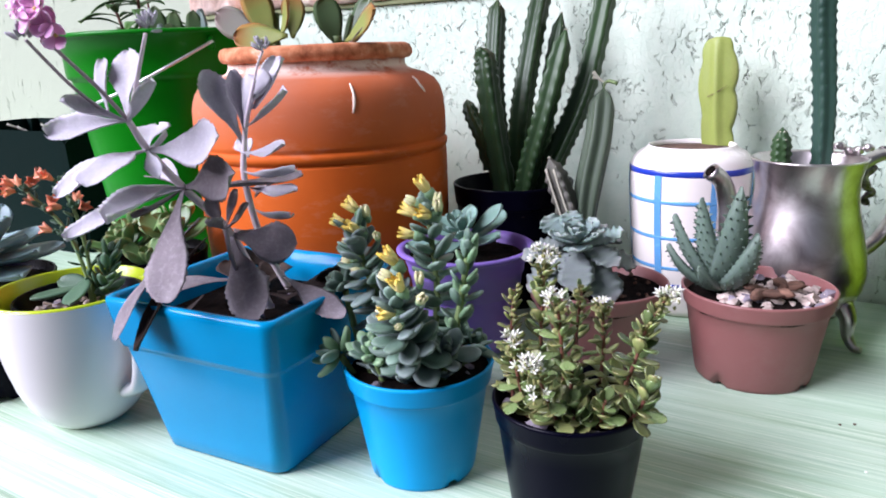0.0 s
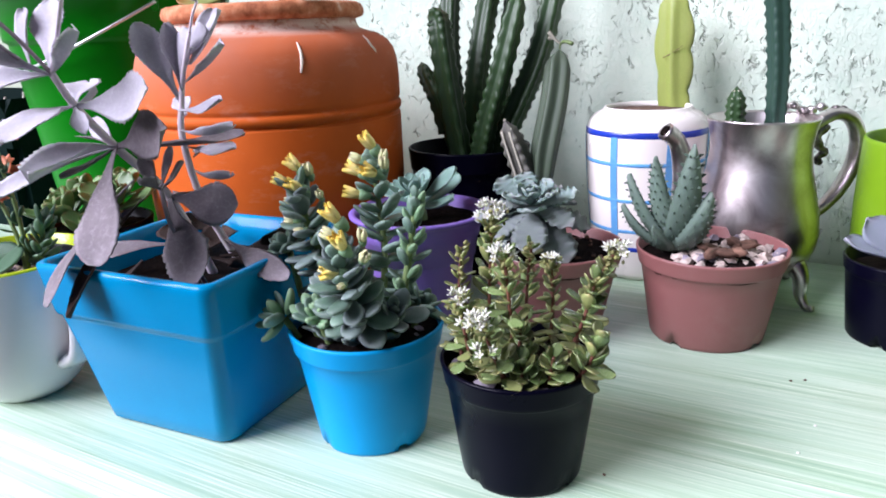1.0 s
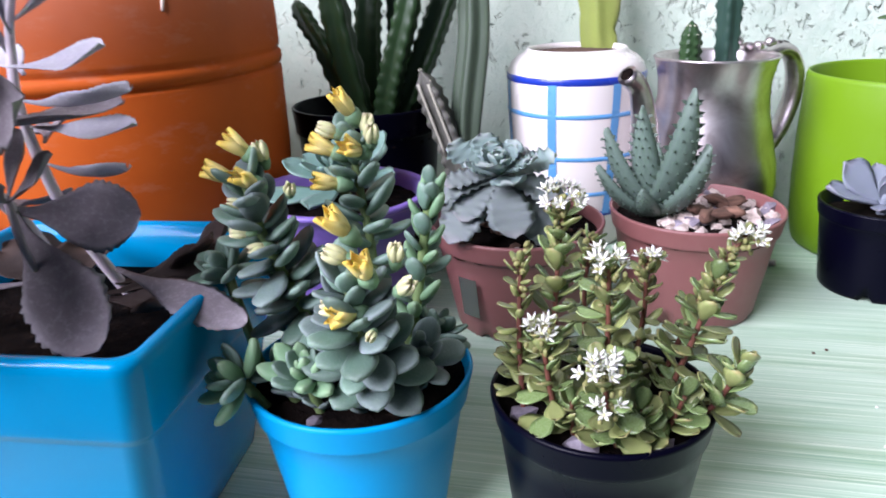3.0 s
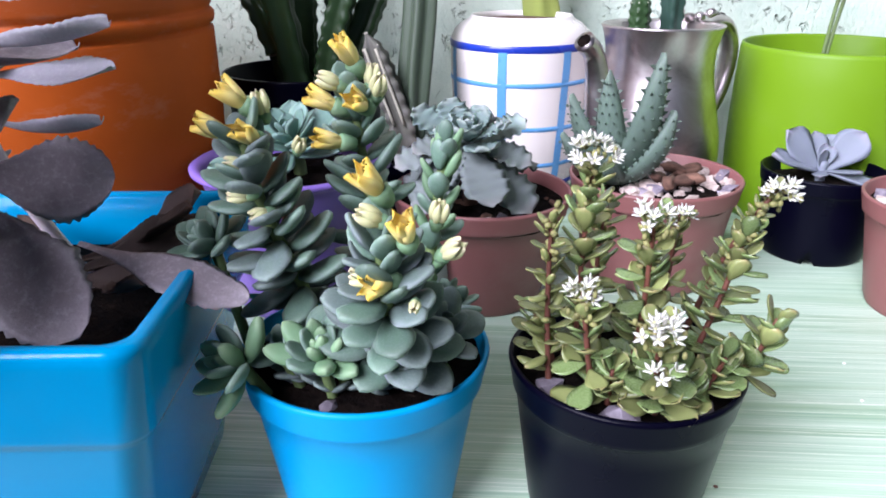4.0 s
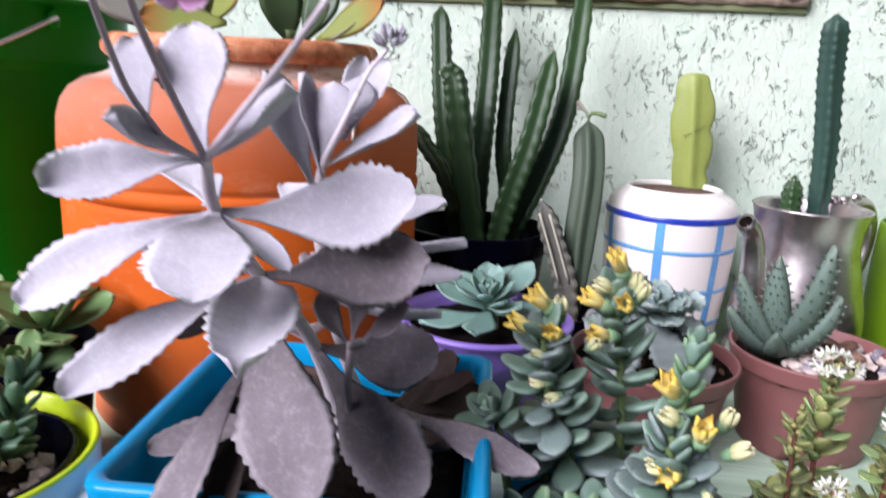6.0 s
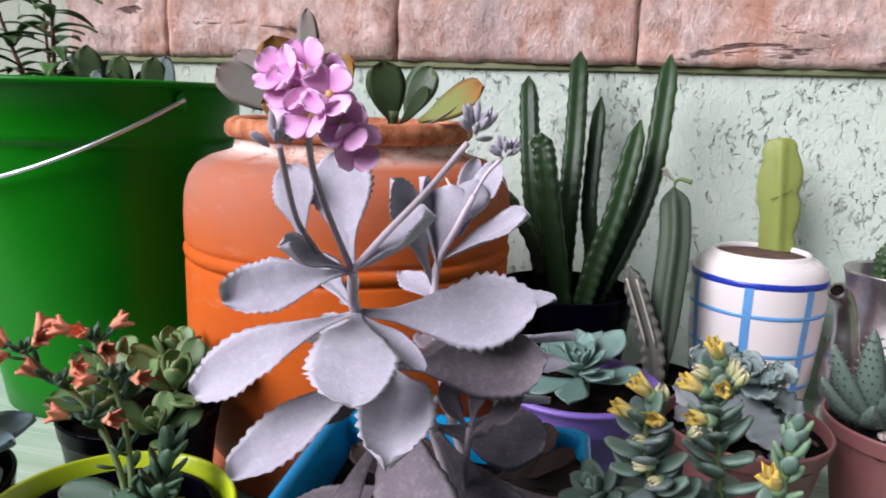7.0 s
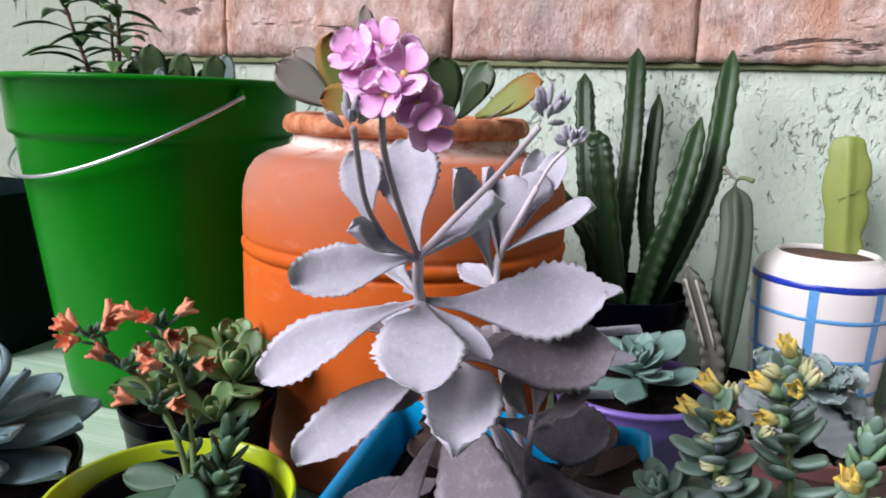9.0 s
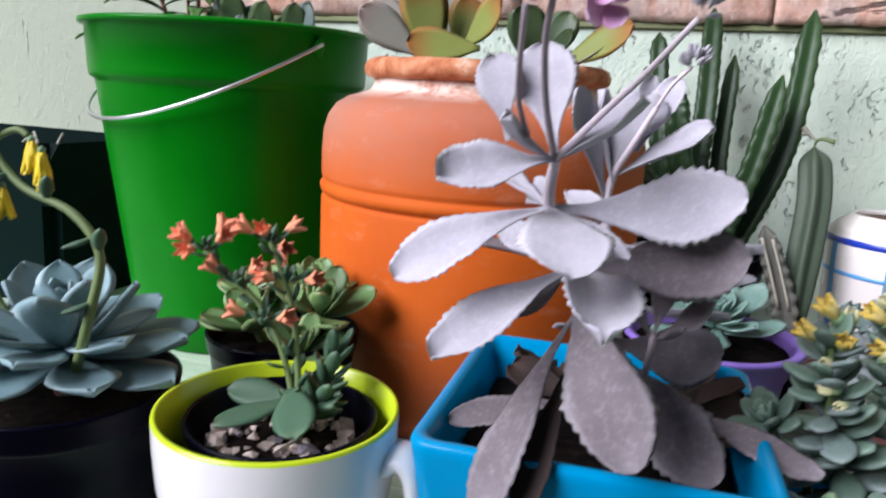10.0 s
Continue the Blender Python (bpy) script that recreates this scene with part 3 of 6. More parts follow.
def rosette(parent, centre, axis, meshes, count, size, low=4, high=84, inner=0.28, core=0.12, name="leaf", start=0.0, jitter=5, tail=1.0):
    """Leaves in a spiral round an axis, the outer ones long and flat, the inner ones short and upright."""
    ax = Vector(axis).normalized()
    u = ax.orthogonal().normalized()
    w = ax.cross(u)
    for i in range(count):
        f = i / max(1, count - 1)
        a = start + i * 2.39996
        el = radians(low + (high - low) * f ** tail + rnd.uniform(-jitter, jitter))
        out = u * math.cos(a) + w * math.sin(a)
        way = out * math.cos(el) + ax * math.sin(el)
        up = ax * math.cos(el) - out * math.sin(el)
        s = size * (1 - (1 - inner) * f ** 1.2) * rnd.uniform(0.9, 1.08)
        base = Vector(centre) + out * (core * size * (1 - f)) + ax * (0.16 * size * f)
        part(name, meshes[i % len(meshes)], None, parent, m=aim(base, way, up, s))


def leafy_stem(parent, points, radius, stem_mat, meshes, count, size, lo=0.15, el0=15, el1=55, size1=0.6, name="leaf", stem_name="stem", jitter=12, start=0.0):
    """A stem with leaves in a spiral from lo to its top."""
    line = smooth_line(points, 40)
    part(stem_name, tube(points, lambda f: radius * (1 - 0.35 * f), 14, 7), stem_mat, parent)
    for i in range(count):
        f = lo + (1 - lo) * i / max(1, count - 1)
        j = min(39, int(f * 40))
        d = (line[min(j + 1, 40)] - line[max(j - 1, 0)]).normalized()
        u = d.orthogonal().normalized()
        w = d.cross(u)
        a = start + i * 2.39996 + rnd.uniform(-0.2, 0.2)
        out = u * math.cos(a) + w * math.sin(a)
        el = radians(el0 + (el1 - el0) * f + rnd.uniform(-jitter, jitter))
        way = out * math.cos(el) + d * math.sin(el)
        up = d * math.cos(el) - out * math.sin(el)
        s = size * (1 - (1 - size1) * f) * rnd.uniform(0.85, 1.12)
        part(name, meshes[i % len(meshes)], None, parent, m=aim(line[j] + out * radius * 0.6, way, up, s))
    return line


def pot_profile(r0, r1, h, band, lip=0.002, wall=0.0022, foot=0.004, inside=0.3):
    """A thrown or moulded flower pot with a collar of height band round its mouth."""
    def rad(z):
        return r0 + (r1 - lip - r0) * z / h
    pts = [(0, 0.003), (r0 - 0.006, 0.003), (r0 - 0.005, 0), (r0 - 0.001, 0), (r0, 0.0015), (rad(foot), foot)]
    if band:
        for i in range(1, 6):
            z = foot + (h - band - foot - 0.001) * i / 5
            pts.append((rad(z), z))
        pts += [(rad(h - band) + 0.0004, h - band - 0.0004), (rad(h - band) + lip * 0.9, h - band + 0.0005), (rad(h - band) + lip, h - band + 0.002), (r1 - 0.0002, h - 0.002)]
    else:
        for i in range(1, 7):
            z = foot + (h - foot - 0.003) * i / 6
            pts.append((rad(z) + lip * i / 6, z))
    pts += [(r1, h - 0.001), (r1 - 0.0006, h), (r1 - wall * 0.8, h), (r1 - wall, h - 0.001), (rad(h * inside) - wall, h * inside), (0, h * inside)]
    return pts


def notched(bm, count=4):
    """Drainage notches in the foot of a moulded pot."""
    foot = max(math.hypot(v.co.x, v.co.y) for v in bm.verts if v.co.z < 0.001)
    for v in bm.verts:
        a = (math.degrees(math.atan2(v.co.y, v.co.x)) + 30) % (360 / count)
        if v.co.z < 0.002 and math.hypot(v.co.x, v.co.y) > foot - 0.008 and a < 14:
            v.co.z += 0.0036
    return bm


def soil(parent, r, z, name="soil", material=None, bump=0.002):
    bm = lathe([(r, z - 0.004), (r, z), (r * 0.85, z + 0.001), (r * 0.6, z + 0.002), (r * 0.3, z + 0.002), (0, z + 0.002)], 40)
    for v in bm.verts:
        v.co.z += bump * noise.noise(v.co * 130)
    part(name, bm, material or SOIL, parent)


def pebbles(parent, places, material, lo=0.004, hi=0.008, name="pebble", flat=0.7):
    """Loose stones; places gives their centres."""
    for p in places:
        s = rnd.uniform(lo, hi)
        bm = ball((0, 0, 0), (s, s * rnd.uniform(0.65, 1), s * flat * rnd.uniform(0.7, 1)), None, 1, 0.8)
        for v in bm.verts:
            v.co += noise.noise_vector(v.co * 260 + Vector((p[0], p[1], s)) * 900) * s * 0.22
        mat = GREYSTONE if material is PEBBLE and rnd.random() < 0.22 else material
        part(name, bm, mat, parent, smooth=False, m=pose(*p, rnd.uniform(-25, 25), rnd.uniform(-25, 25), rnd.uniform(0, 360)))


def scatter(r, z, n, r_min=0.0, seed=1):
    rr = random.Random(seed)
    out = []
    for _ in range(n):
        a, q = rr.uniform(0, 6.283), math.sqrt(rr.uniform((r_min / r) ** 2, 1)) * r
        out.append((q * math.cos(a), q * math.sin(a), z + rr.uniform(-0.001, 0.002)))
    return out


def flower(parent, at, way, petal_mesh, n, open_deg, size, heart=None, heart_size=0.2, name="flower", calyx=None):
    """A flower: its heart or calyx is the part, its petals are pieces of it."""
    bm = ball((0, 0, 0), (heart_size, heart_size, heart_size), None, 1) if not calyx else lathe([(0, -0.5), (0.16, -0.42), (0.26, -0.2), (0.3, 0.05), (0.24, 0.15), (0, 0.15)], 8)
    w = Vector(way).normalized()
    m = aim(at, w.orthogonal(), w, size, 0)
    ob = part(name, bm, heart, parent, m=m)
    for i in range(n):
        a = 2 * math.pi * i / n + rnd.uniform(-0.1, 0.1)
        el = radians(90 - open_deg + rnd.uniform(-6, 6))
        out = Vector((math.cos(a), math.sin(a), 0))
        d = out * math.cos(el) + Vector((0, 0, 1)) * math.sin(el)
        up = Vector((0, 0, 1)) * math.cos(el) - out * math.sin(el)
        part("petal", petal_mesh, None, ob, m=aim(out * heart_size * 0.4, d, up))
    return ob

# ---------------------------------------------------------------- the setting
WALL_Y = 0.745
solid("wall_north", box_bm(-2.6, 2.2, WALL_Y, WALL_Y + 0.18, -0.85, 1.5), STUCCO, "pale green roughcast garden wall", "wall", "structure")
k = Mat("worn_concrete", rough=0.9)
n1 = k.noise(k.coords(), 6, 8, 0.7)
k.color(k.ramp(n1, [(0.3, (0.13, 0.12, 0.11)), (0.7, (0.26, 0.24, 0.22))]))
k.bump(n1, 0.4, 0.004)
CONCRETE = k.m
solid("ground", box_bm(-60, 60, -60, 60, -0.95, -0.85), CONCRETE, "grey concrete yard floor", "floor", "structure")
# eaves out of view, added to hold back light from overhead
k = Mat("added_roof_underside", rough=0.8)
n1 = k.noise(k.coords((1, 8, 1)), 3, 5, 0.6)
k.color(k.ramp(n1, [(0.3, (0.16, 0.10, 0.07)), (0.7, (0.26, 0.18, 0.13))]))
ADDED_ROOF = k.m
solid("ceiling", box_bm(-2.6, 2.2, 0.40, WALL_Y + 0.18, 1.5, 1.56), ADDED_ROOF, "unseen brown eaves added to block sky light over the wall", "ceiling", "structure")


# unseen dark walls, added to cut sky fill and darken reflections
k = Mat("dark_surround", rough=0.9)
n1 = k.noise(k.coords(), 9, 8, 0.75)
k.color(k.ramp(n1, [(0.35, (0.012, 0.02, 0.008)), (0.65, (0.05, 0.07, 0.03))]))
k.bump(n1, 1.0, 0.05)
DARK_SURROUND = k.m
solid("wall_south", box_bm(-2.6, 2.4, -2.1, -1.9, -0.85, 0.35), DARK_SURROUND, "unseen dark wall added to block low sky light", "wall", "structure")
solid("wall_east", box_bm(2.2, 2.4, -1.9, WALL_Y + 0.18, -0.85, 1.5), DARK_SURROUND, "unseen dark side wall added to cut light from the right", "wall", "structure")


# stone facing on the upper wall: a row of split slabs with open joints
def stone_slab(x0, x1, z0, z1, seed):
    nx, nz = 44, 34
    bm = bmesh.new()
    grid = []
    for i in range(nx + 1):
        col = []
        for j in range(nz + 1):
            x, z = x0 + (x1 - x0) * i / nx, z0 + (z1 - z0) * j / nz
            p = Vector((x * 14 + seed, seed * 3.1, z * 9))
            d = 0.004 * noise.noise(p) + 0.003 * noise.noise(p * 2.7) + 0.0016 * noise.noise(p * 7)
            ledge = noise.noise(Vector((x * 9 + seed * 2, seed, z * 34)))
            d += 0.009 * max(0.0, ledge - 0.1)
            edge = min(i, nx - i, j, nz - j)
            d -= 0.004 if edge == 0 else 0.0
            x += 0.0012 * noise.noise(Vector((x * 50, z * 60, seed))) if 0 < edge else 0.001 * noise.noise(Vector((z * 90, seed, 1)))
            z += 0.0016 * noise.noise(Vector((x * 70, seed, 2))) if j == 0 else 0
            col.append(bm.verts.new((x, 0.735 - d, z)))
        grid.append(col)
    for i in range(nx):
        for j in range(nz):
            bm.faces.new((grid[i][j], grid[i + 1][j], grid[i + 1][j + 1], grid[i][j + 1]))
    rim = [grid[i][0] for i in range(nx + 1)] + [grid[nx][j] for j in range(1, nz + 1)] + [grid[i][nz] for i in range(nx - 1, -1, -1)] + [grid[0][j] for j in range(nz - 1, 0, -1)]
    back = [bm.verts.new((v.co.x, WALL_Y, v.co.z)) for v in rim]
    for i in range(len(rim)):
        j = (i + 1) % len(rim)
        bm.faces.new((rim[j], rim[i], back[i], back[j]))
    bmesh.ops.recalc_face_normals(bm, faces=bm.faces)
    return bm


facing = tagged(new("stone_facing"), "row of split pinkish brown stone slabs on the wall", "wall facing", "", "structure")
edges_x = [-0.828, -0.699, -0.437, -0.203, 0.020]
for i, (a, b) in enumerate(zip(edges_x, edges_x[1:])):
    for j in range(2):
        part("slab", stone_slab(a + 0.001, b - 0.001, 0.308 + 0.2 * j, 0.506 + 0.2 * j, i * 2.7 + j * 11.3), STONE, facing)
# thin cement bed; its dark olive paints the shadow under the slabs
part("shaded_cement_bed", box_bm(-0.826, 0.018, 0.741, WALL_Y, 0.302, 0.308, 0.001), Mat("shadow_olive_cement", (0.20, 0.22, 0.11), 0.9).m, facing)

# the green sideboard on which everything stands
board = thing("sideboard", "pale green wooden sideboard with a brushed paint finish", "sideboard")
EDGE = [(0.742, 0.0), (0.214, 0.0), (0.208, -0.0012), (0.2045, -0.0045), (0.2035, -0.0085), (0.2045, -0.012), (0.2025, -0.0135), (0.197, -0.0140),
        (0.190, -0.0155), (0.185, -0.019), (0.183, -0.024), (0.184, -0.030), (0.190, -0.036), (0.198, -0.040), (0.210, -0.042), (0.742, -0.042)]
bm = bmesh.new()
rows = []
NX = 40
for i in range(NX + 1):
    x = -1.5 + 2.6 * i / NX
    rows.append([bm.verts.new((x, y, z)) for y, z in EDGE])
for a, b in zip(rows, rows[1:]):
    for i in range(len(EDGE)):
        j = (i + 1) % len(EDGE)
        bm.faces.new((a[i], a[j], b[j], b[i]))
bm.faces.new(rows[0])
bm.faces.new(list(reversed(rows[-1])))
bmesh.ops.recalc_face_normals(bm, faces=bm.faces)
part("top", bm, TABLE, board, smooth=False)
part("body", box_bm(-1.46, 1.06, 0.235, 0.735, -0.85, -0.0425, 0.004), TABLE, board)
for i in range(4):
    x = -1.42 + i * 0.62
    part("door", box_bm(x, x + 0.6, 0.217, 0.2345, -0.8, -0.07, 0.004), TABLE, board)

# ---------------------------------------------------------------- terracotta jar
JAR = (-0.402, 0.524)
jar = thing("terracotta_jar", "large orange terracotta jar with a grooved belly, planted", "jar", (*JAR, 0))
R = 0.119
body = [(0, 0.004), (0.096, 0.004), (0.097, 0), (0.105, 0.001), (0.108, 0.006), (0.107, 0.012), (0.104, 0.016), (0.108, 0.022), (0.113, 0.036), (0.1165, 0.06), (R, 0.10), (R, 0.154),
        (R - 0.0005, 0.1555), (R - 0.0022, 0.1565), (R - 0.0022, 0.1580), (R + 0.0002, 0.159), (R + 0.001, 0.162), (R + 0.001, 0.1645), (R - 0.0002, 0.166), (R - 0.0014, 0.167), (R - 0.0014, 0.1682), (R - 0.0002, 0.1698),
        (R, 0.172), (0.1190, 0.188), (0.1180, 0.203), (0.1150, 0.2135), (0.1095, 0.2215), (0.101, 0.2268), (0.091, 0.2297), (0.0850, 0.232), (0.0825, 0.236), (0.0825, 0.241)]
part("body", lathe(body + [(0.076, 0.241), (0.080, 0.225), (0.1, 0.2), (0.1, 0.19), (0, 0.19)], 96), TERRACOTTA, jar)
bm = lathe([(0.0822, 0.2405), (0.0870, 0.2415), (0.0895, 0.2445), (0.0898, 0.2485), (0.0880, 0.2525), (0.084, 0.2545), (0.078, 0.253), (0.075, 0.247), (0.075, 0.236), (0.0822, 0.2405)], 96)
for v in bm.verts:
    v.co += noise.noise_vector(v.co * 45) * 0.0009
part("rim", bm, RIMCLAY, jar, "crumbling chalky rim")
soil(jar, 0.079, 0.238)


def on_jar(ang, z, off=0.0006):
    a = radians(ang)
    rr = float(np.interp(z, [p[1] for p in body[8:]], [p[0] for p in body[8:]])) + off
    return Vector((rr * math.cos(a), rr * math.sin(a), z))


for ang, z0, z1, lean in ((-36.5, 0.199, 0.222, 1.2), (3, 0.211, 0.2245, -2.0)):
    pts = [on_jar(ang + lean * math.sin(f * 2.5), z0 + (z1 - z0) * f, 0.0002) for f in (0, 0.25, 0.5, 0.75, 1)]
    part("paint_dab", tube(pts, lambda f: 0.0008 * (0.9 + 0.7 * math.sin(math.pi * f)), 10, 6), SCRATCH, jar, "short white scratch")

paddle = leaf_meshes("leaf", PADDLE, 3, length=1, width=0.78, thick=0.07, shape="paddle", bend=0.35, cup=0.06, nu=10, nv=6)
paddle_d = leaf_meshes("leaf", PADDLE_DARK, 3, length=1, width=0.66, thick=0.07, shape="paddle", bend=0.25, cup=0.10, nu=10, nv=6)
paddle_g = leaf_meshes("leaf", PADDLE_GREY, 3, length=1, width=0.62, thick=0.07, shape="paddle", bend=0.3, cup=0.05, nu=10, nv=6)


def put_leaf(parent, mesh, base, tip, up=(0, -0.4, 1), wide=1.0):
    b, t = Vector(base), Vector(tip)
    ln = (t - b).length
    return part("leaf", mesh, None, parent, m=aim(b, t - b, up, (ln, ln * wide, ln)))


part("stem", tube([(-0.030, -0.015, 0.235), (-0.032, -0.020, 0.258), (-0.028, -0.022, 0.285)], 0.004, 8, 7), GREENSTEM, jar)
part("stem", tube([(0.034, -0.005, 0.235), (0.036, -0.012, 0.262)], 0.004, 6, 7), GREENSTEM, jar)
for which, b, t, up, wide in (
        (0, (0.008, -0.046, 0.263), (-0.040, -0.060, 0.259), (0.0, -0.9, 0.5), 0.72), (1, (-0.006, -0.040, 0.264), (0.029, -0.052, 0.292), (-0.4, -1, 0.3), 0.72),
        (2, (-0.034, -0.022, 0.256), (-0.045, -0.026, 0.312), (0.1, -1, 0.1), 0.80), (0, (-0.018, -0.012, 0.262), (-0.012, -0.006, 0.300), (0.1, -1, 0.2), 0.95),
        (1, (0.060, -0.030, 0.256), (0.112, -0.040, 0.276), (-0.2, -1, 0.5), 0.55)):
    put_leaf(jar, paddle[which], b, t, up, wide)
for which, b, t, up, wide in (
        (0, (-0.044, -0.024, 0.258), (-0.088, -0.034, 0.287), (0.25, -1, 0.3), 0.85), (1, (-0.060, 0.010, 0.262), (-0.098, 0.016, 0.300), (0.0, -1, 0.3), 0.8),
        (2, (-0.036, 0.008, 0.262), (-0.035, 0.011, 0.333), (0, -1, 0.1), 0.42), (1, (0.054, -0.022, 0.251), (0.094, -0.038, 0.262), (0, -0.5, 1), 0.55)):
    put_leaf(jar, paddle_g[which], b, t, up, wide)
for which, b, t, up, wide in (
        (0, (0.036, -0.012, 0.252), (0.028, -0.014, 0.296), (0.2, -1, 0.2), 0.95), (1, (0.040, -0.012, 0.252), (0.070, -0.022, 0.276), (-0.3, -1, 0.6), 0.6), (2, (0.040, 0.004, 0.255), (0.055, 0.020, 0.292), (0, -1, 0.3), 0.9)):
    put_leaf(jar, paddle_d[which], b, t, up, wide)

# ---------------------------------------------------------------- green bucket
bucket = thing("green_bucket", "bright green plastic bucket planter with a wire handle", "bucket", (-0.655, 0.566, 0))
prof = [(0, 0.004), (0.098, 0.004), (0.10, 0), (0.104, 0.002)]
for i in range(1, 9):
    z = 0.002 + 0.224 * i / 8
    prof.append((0.104 + 0.0345 * z / 0.23, z))
prof += [(0.1385, 0.2285), (0.1428, 0.2305), (0.1442, 0.2335), (0.1445, 0.237), (0.1465, 0.272), (0.151, 0.2728), (0.1525, 0.2745), (0.1520, 0.2770), (0.147, 0.278), (0.144, 0.276), (0.141, 0.24), (0, 0.24)]
BK = 0.825
part("body", lathe([(r * BK, z) for r, z in prof], 96), GREEN_PLASTIC, bucket)
soil(bucket, 0.1405 * BK, 0.245)
a0, a1 = radians(-22), radians(158)
for a in (a0, a1):
    e = Vector((math.cos(a), math.sin(a), 0))
    part("ear", ball((0, 0, 0), (0.004, 0.0045, 0.008), None, 2), GREEN_PLASTIC, bucket, m=Matrix.Translation(e * 0.149 * BK + Vector((0, 0, 0.262))) @ pose(0, 0, 0, 0, 0, math.degrees(a)))
pts = []
for i in range(13):
    f = i / 12
    a = a0 + (a1 - 2 * math.pi - a0) * f
    r = BK * (0.1555 - 0.011 * math.sin(math.pi * f))
    pts.append((r * math.cos(a), r * math.sin(a), 0.264 - 0.066 * math.sin(math.pi * f)))
part("handle", tube(pts, 0.0016, 60, 8), WIRE, bucket, "thin galvanised wire handle")
narrow = leaf_meshes("leaf", BUSH, 3, length=1, width=0.30, thick=0.03, shape="lance", bend=-0.95, cup=0.10, nu=10, nv=4)
# two sparse shoots with drooping leaves, alternating up the stem
for pts, n, seed in (
        (((-0.034, -0.034, 0.243), (-0.041, -0.036, 0.281), (-0.0515, -0.036, 0.308), (-0.0635, -0.036, 0.340), (-0.070, -0.036, 0.362)), 17, 3),
        (((-0.006, -0.034, 0.243), (-0.0085, -0.036, 0.280), (-0.0078, -0.036, 0.310), (-0.0085, -0.036, 0.340), (-0.012, -0.036, 0.360)), 20, 8),
        (((-0.060, 0.020, 0.243), (-0.064, 0.020, 0.290), (-0.068, 0.022, 0.335)), 12, 12)):
    part("stem", tube(pts, lambda f: 0.0022 - 0.0012 * f, 24, 7), REDSTEM, bucket)
    line, r2 = smooth_line(pts, 40), random.Random(seed)
    for i in range(n):
        p = line[int(9 + 31 * i / (n - 1))]
        a = radians(i * 137.5 + r2.uniform(-25, 25))
        d = Vector((math.cos(a), math.sin(a) * 0.8, r2.uniform(0.15, 0.6)))
        part("leaf", narrow[i % 3], None, bucket, m=aim(p, d, (0, 0, 1), r2.uniform(0.044, 0.060) * (1 - 0.25 * i / n)))
for x, y, tx, tz, s in ((-0.050, -0.075, -0.098, 0.283, 0), (-0.040, -0.085, -0.066, 0.278, 1), (-0.026, -0.08, 0.004, 0.283, 2), (0.010, -0.06, 0.032, 0.281, 0), (0.0, -0.07, -0.03, 0.284, 1)):
    put_leaf(bucket, narrow[s], (x, y, 0.262), (tx, y - 0.01, tz), (0, -0.3, 1), 1.1)
# plump grey green leaves standing along the rim
upright = leaf_meshes("leaf", SEDUM_OLD, 3, length=1, width=0.44, thick=0.12, shape="paddle", bend=0.2, cup=0.14, nu=9, nv=5)
dusky = leaf_meshes("leaf", PADDLE_DARK, 2, length=1, width=0.44, thick=0.12, shape="paddle", bend=0.25, cup=0.1, nu=9, nv=5)
for i, (x, y, tx, tz) in enumerate(((0.035, -0.036, 0.032, 0.305), (0.026, -0.03, 0.018, 0.300), (0.054, -0.036, 0.065, 0.298), (0.046, -0.03, 0.047, 0.294), (0.098, -0.036, 0.092, 0.297), (0.107, -0.036, 0.106, 0.297), (0.088, -0.03, 0.078, 0.288), (0.072, -0.03, 0.080, 0.285), (0.060, -0.04, 0.056, 0.286), (0.040, -0.045, 0.050, 0.285), (0.016, -0.03, 0.008, 0.292))):
    put_leaf(bucket, (upright if i % 2 else dusky)[i // 2 % 2], (x * 0.86, y, 0.246), (tx, y - 0.004, tz), (0.2 * (-1) ** i, -1, 0.2), 1.0)

# ---------------------------------------------------------------- dark green planter box
planter = thing("planter_box", "dark green plastic planter box with a dry plant", "planter", (-0.985, 0.585, 0))
bm = box_bm(-0.165, 0.165, -0.075, 0.075, 0.0, 0.165)
for v in bm.verts:
    if v.co.z < 0.01:
        v.co.x *= 0.9
        v.co.y *= 0.85
top = max(bm.faces, key=lambda f: f.calc_center_median().z)
r = bmesh.ops.inset_region(bm, faces=[top], thickness=0.006)
bmesh.ops.translate(bm, verts=top.verts, vec=(0, 0, -0.06))
bmesh.ops.bevel(bm, geom=[e for e in bm.edges if abs(e.verts[0].co.z - e.verts[1].co.z) > 0.1], offset=0.012, segments=4, affect="EDGES")
part("box", bm, DARKGREEN_PLASTIC, planter, smooth=False)
part("soil", box_bm(-0.148, 0.148, -0.060, 0.060, 0.09, 0.118, 0.004), SOIL, planter)
for i in range(9):
    x, y = rnd.uniform(-0.13, 0.14), rnd.uniform(-0.05, 0.05)
    part("twig", tube([(x, y, 0.116), (x + rnd.uniform(-0.02, 0.02), y, 0.146), (x + rnd.uniform(-0.04, 0.04), y + rnd.uniform(-0.02, 0.02), 0.160)], 0.0018, 8, 6), PADDLE_GREY, planter)

# ---------------------------------------------------------------- square azure pot with the powdery plant
sq = thing("square_pot_plant", "powdery lavender succulent with toothed leaves in a square azure pot", "potted plant", (-0.273, 0.301, 0), 4.5)


def square_ring(half, z, rad, bm, n=6):
    out = []
    for qx, qy, a0 in ((1, 1, 0), (-1, 1, 90), (-1, -1, 180), (1, -1, 270)):
        for i in range(n + 1):
            a = radians(a0 + 90 * i / n)
            out.append(bm.verts.new((qx * (half - rad) + rad * math.cos(a), qy * (half - rad) + rad * math.sin(a), z)))
    return out


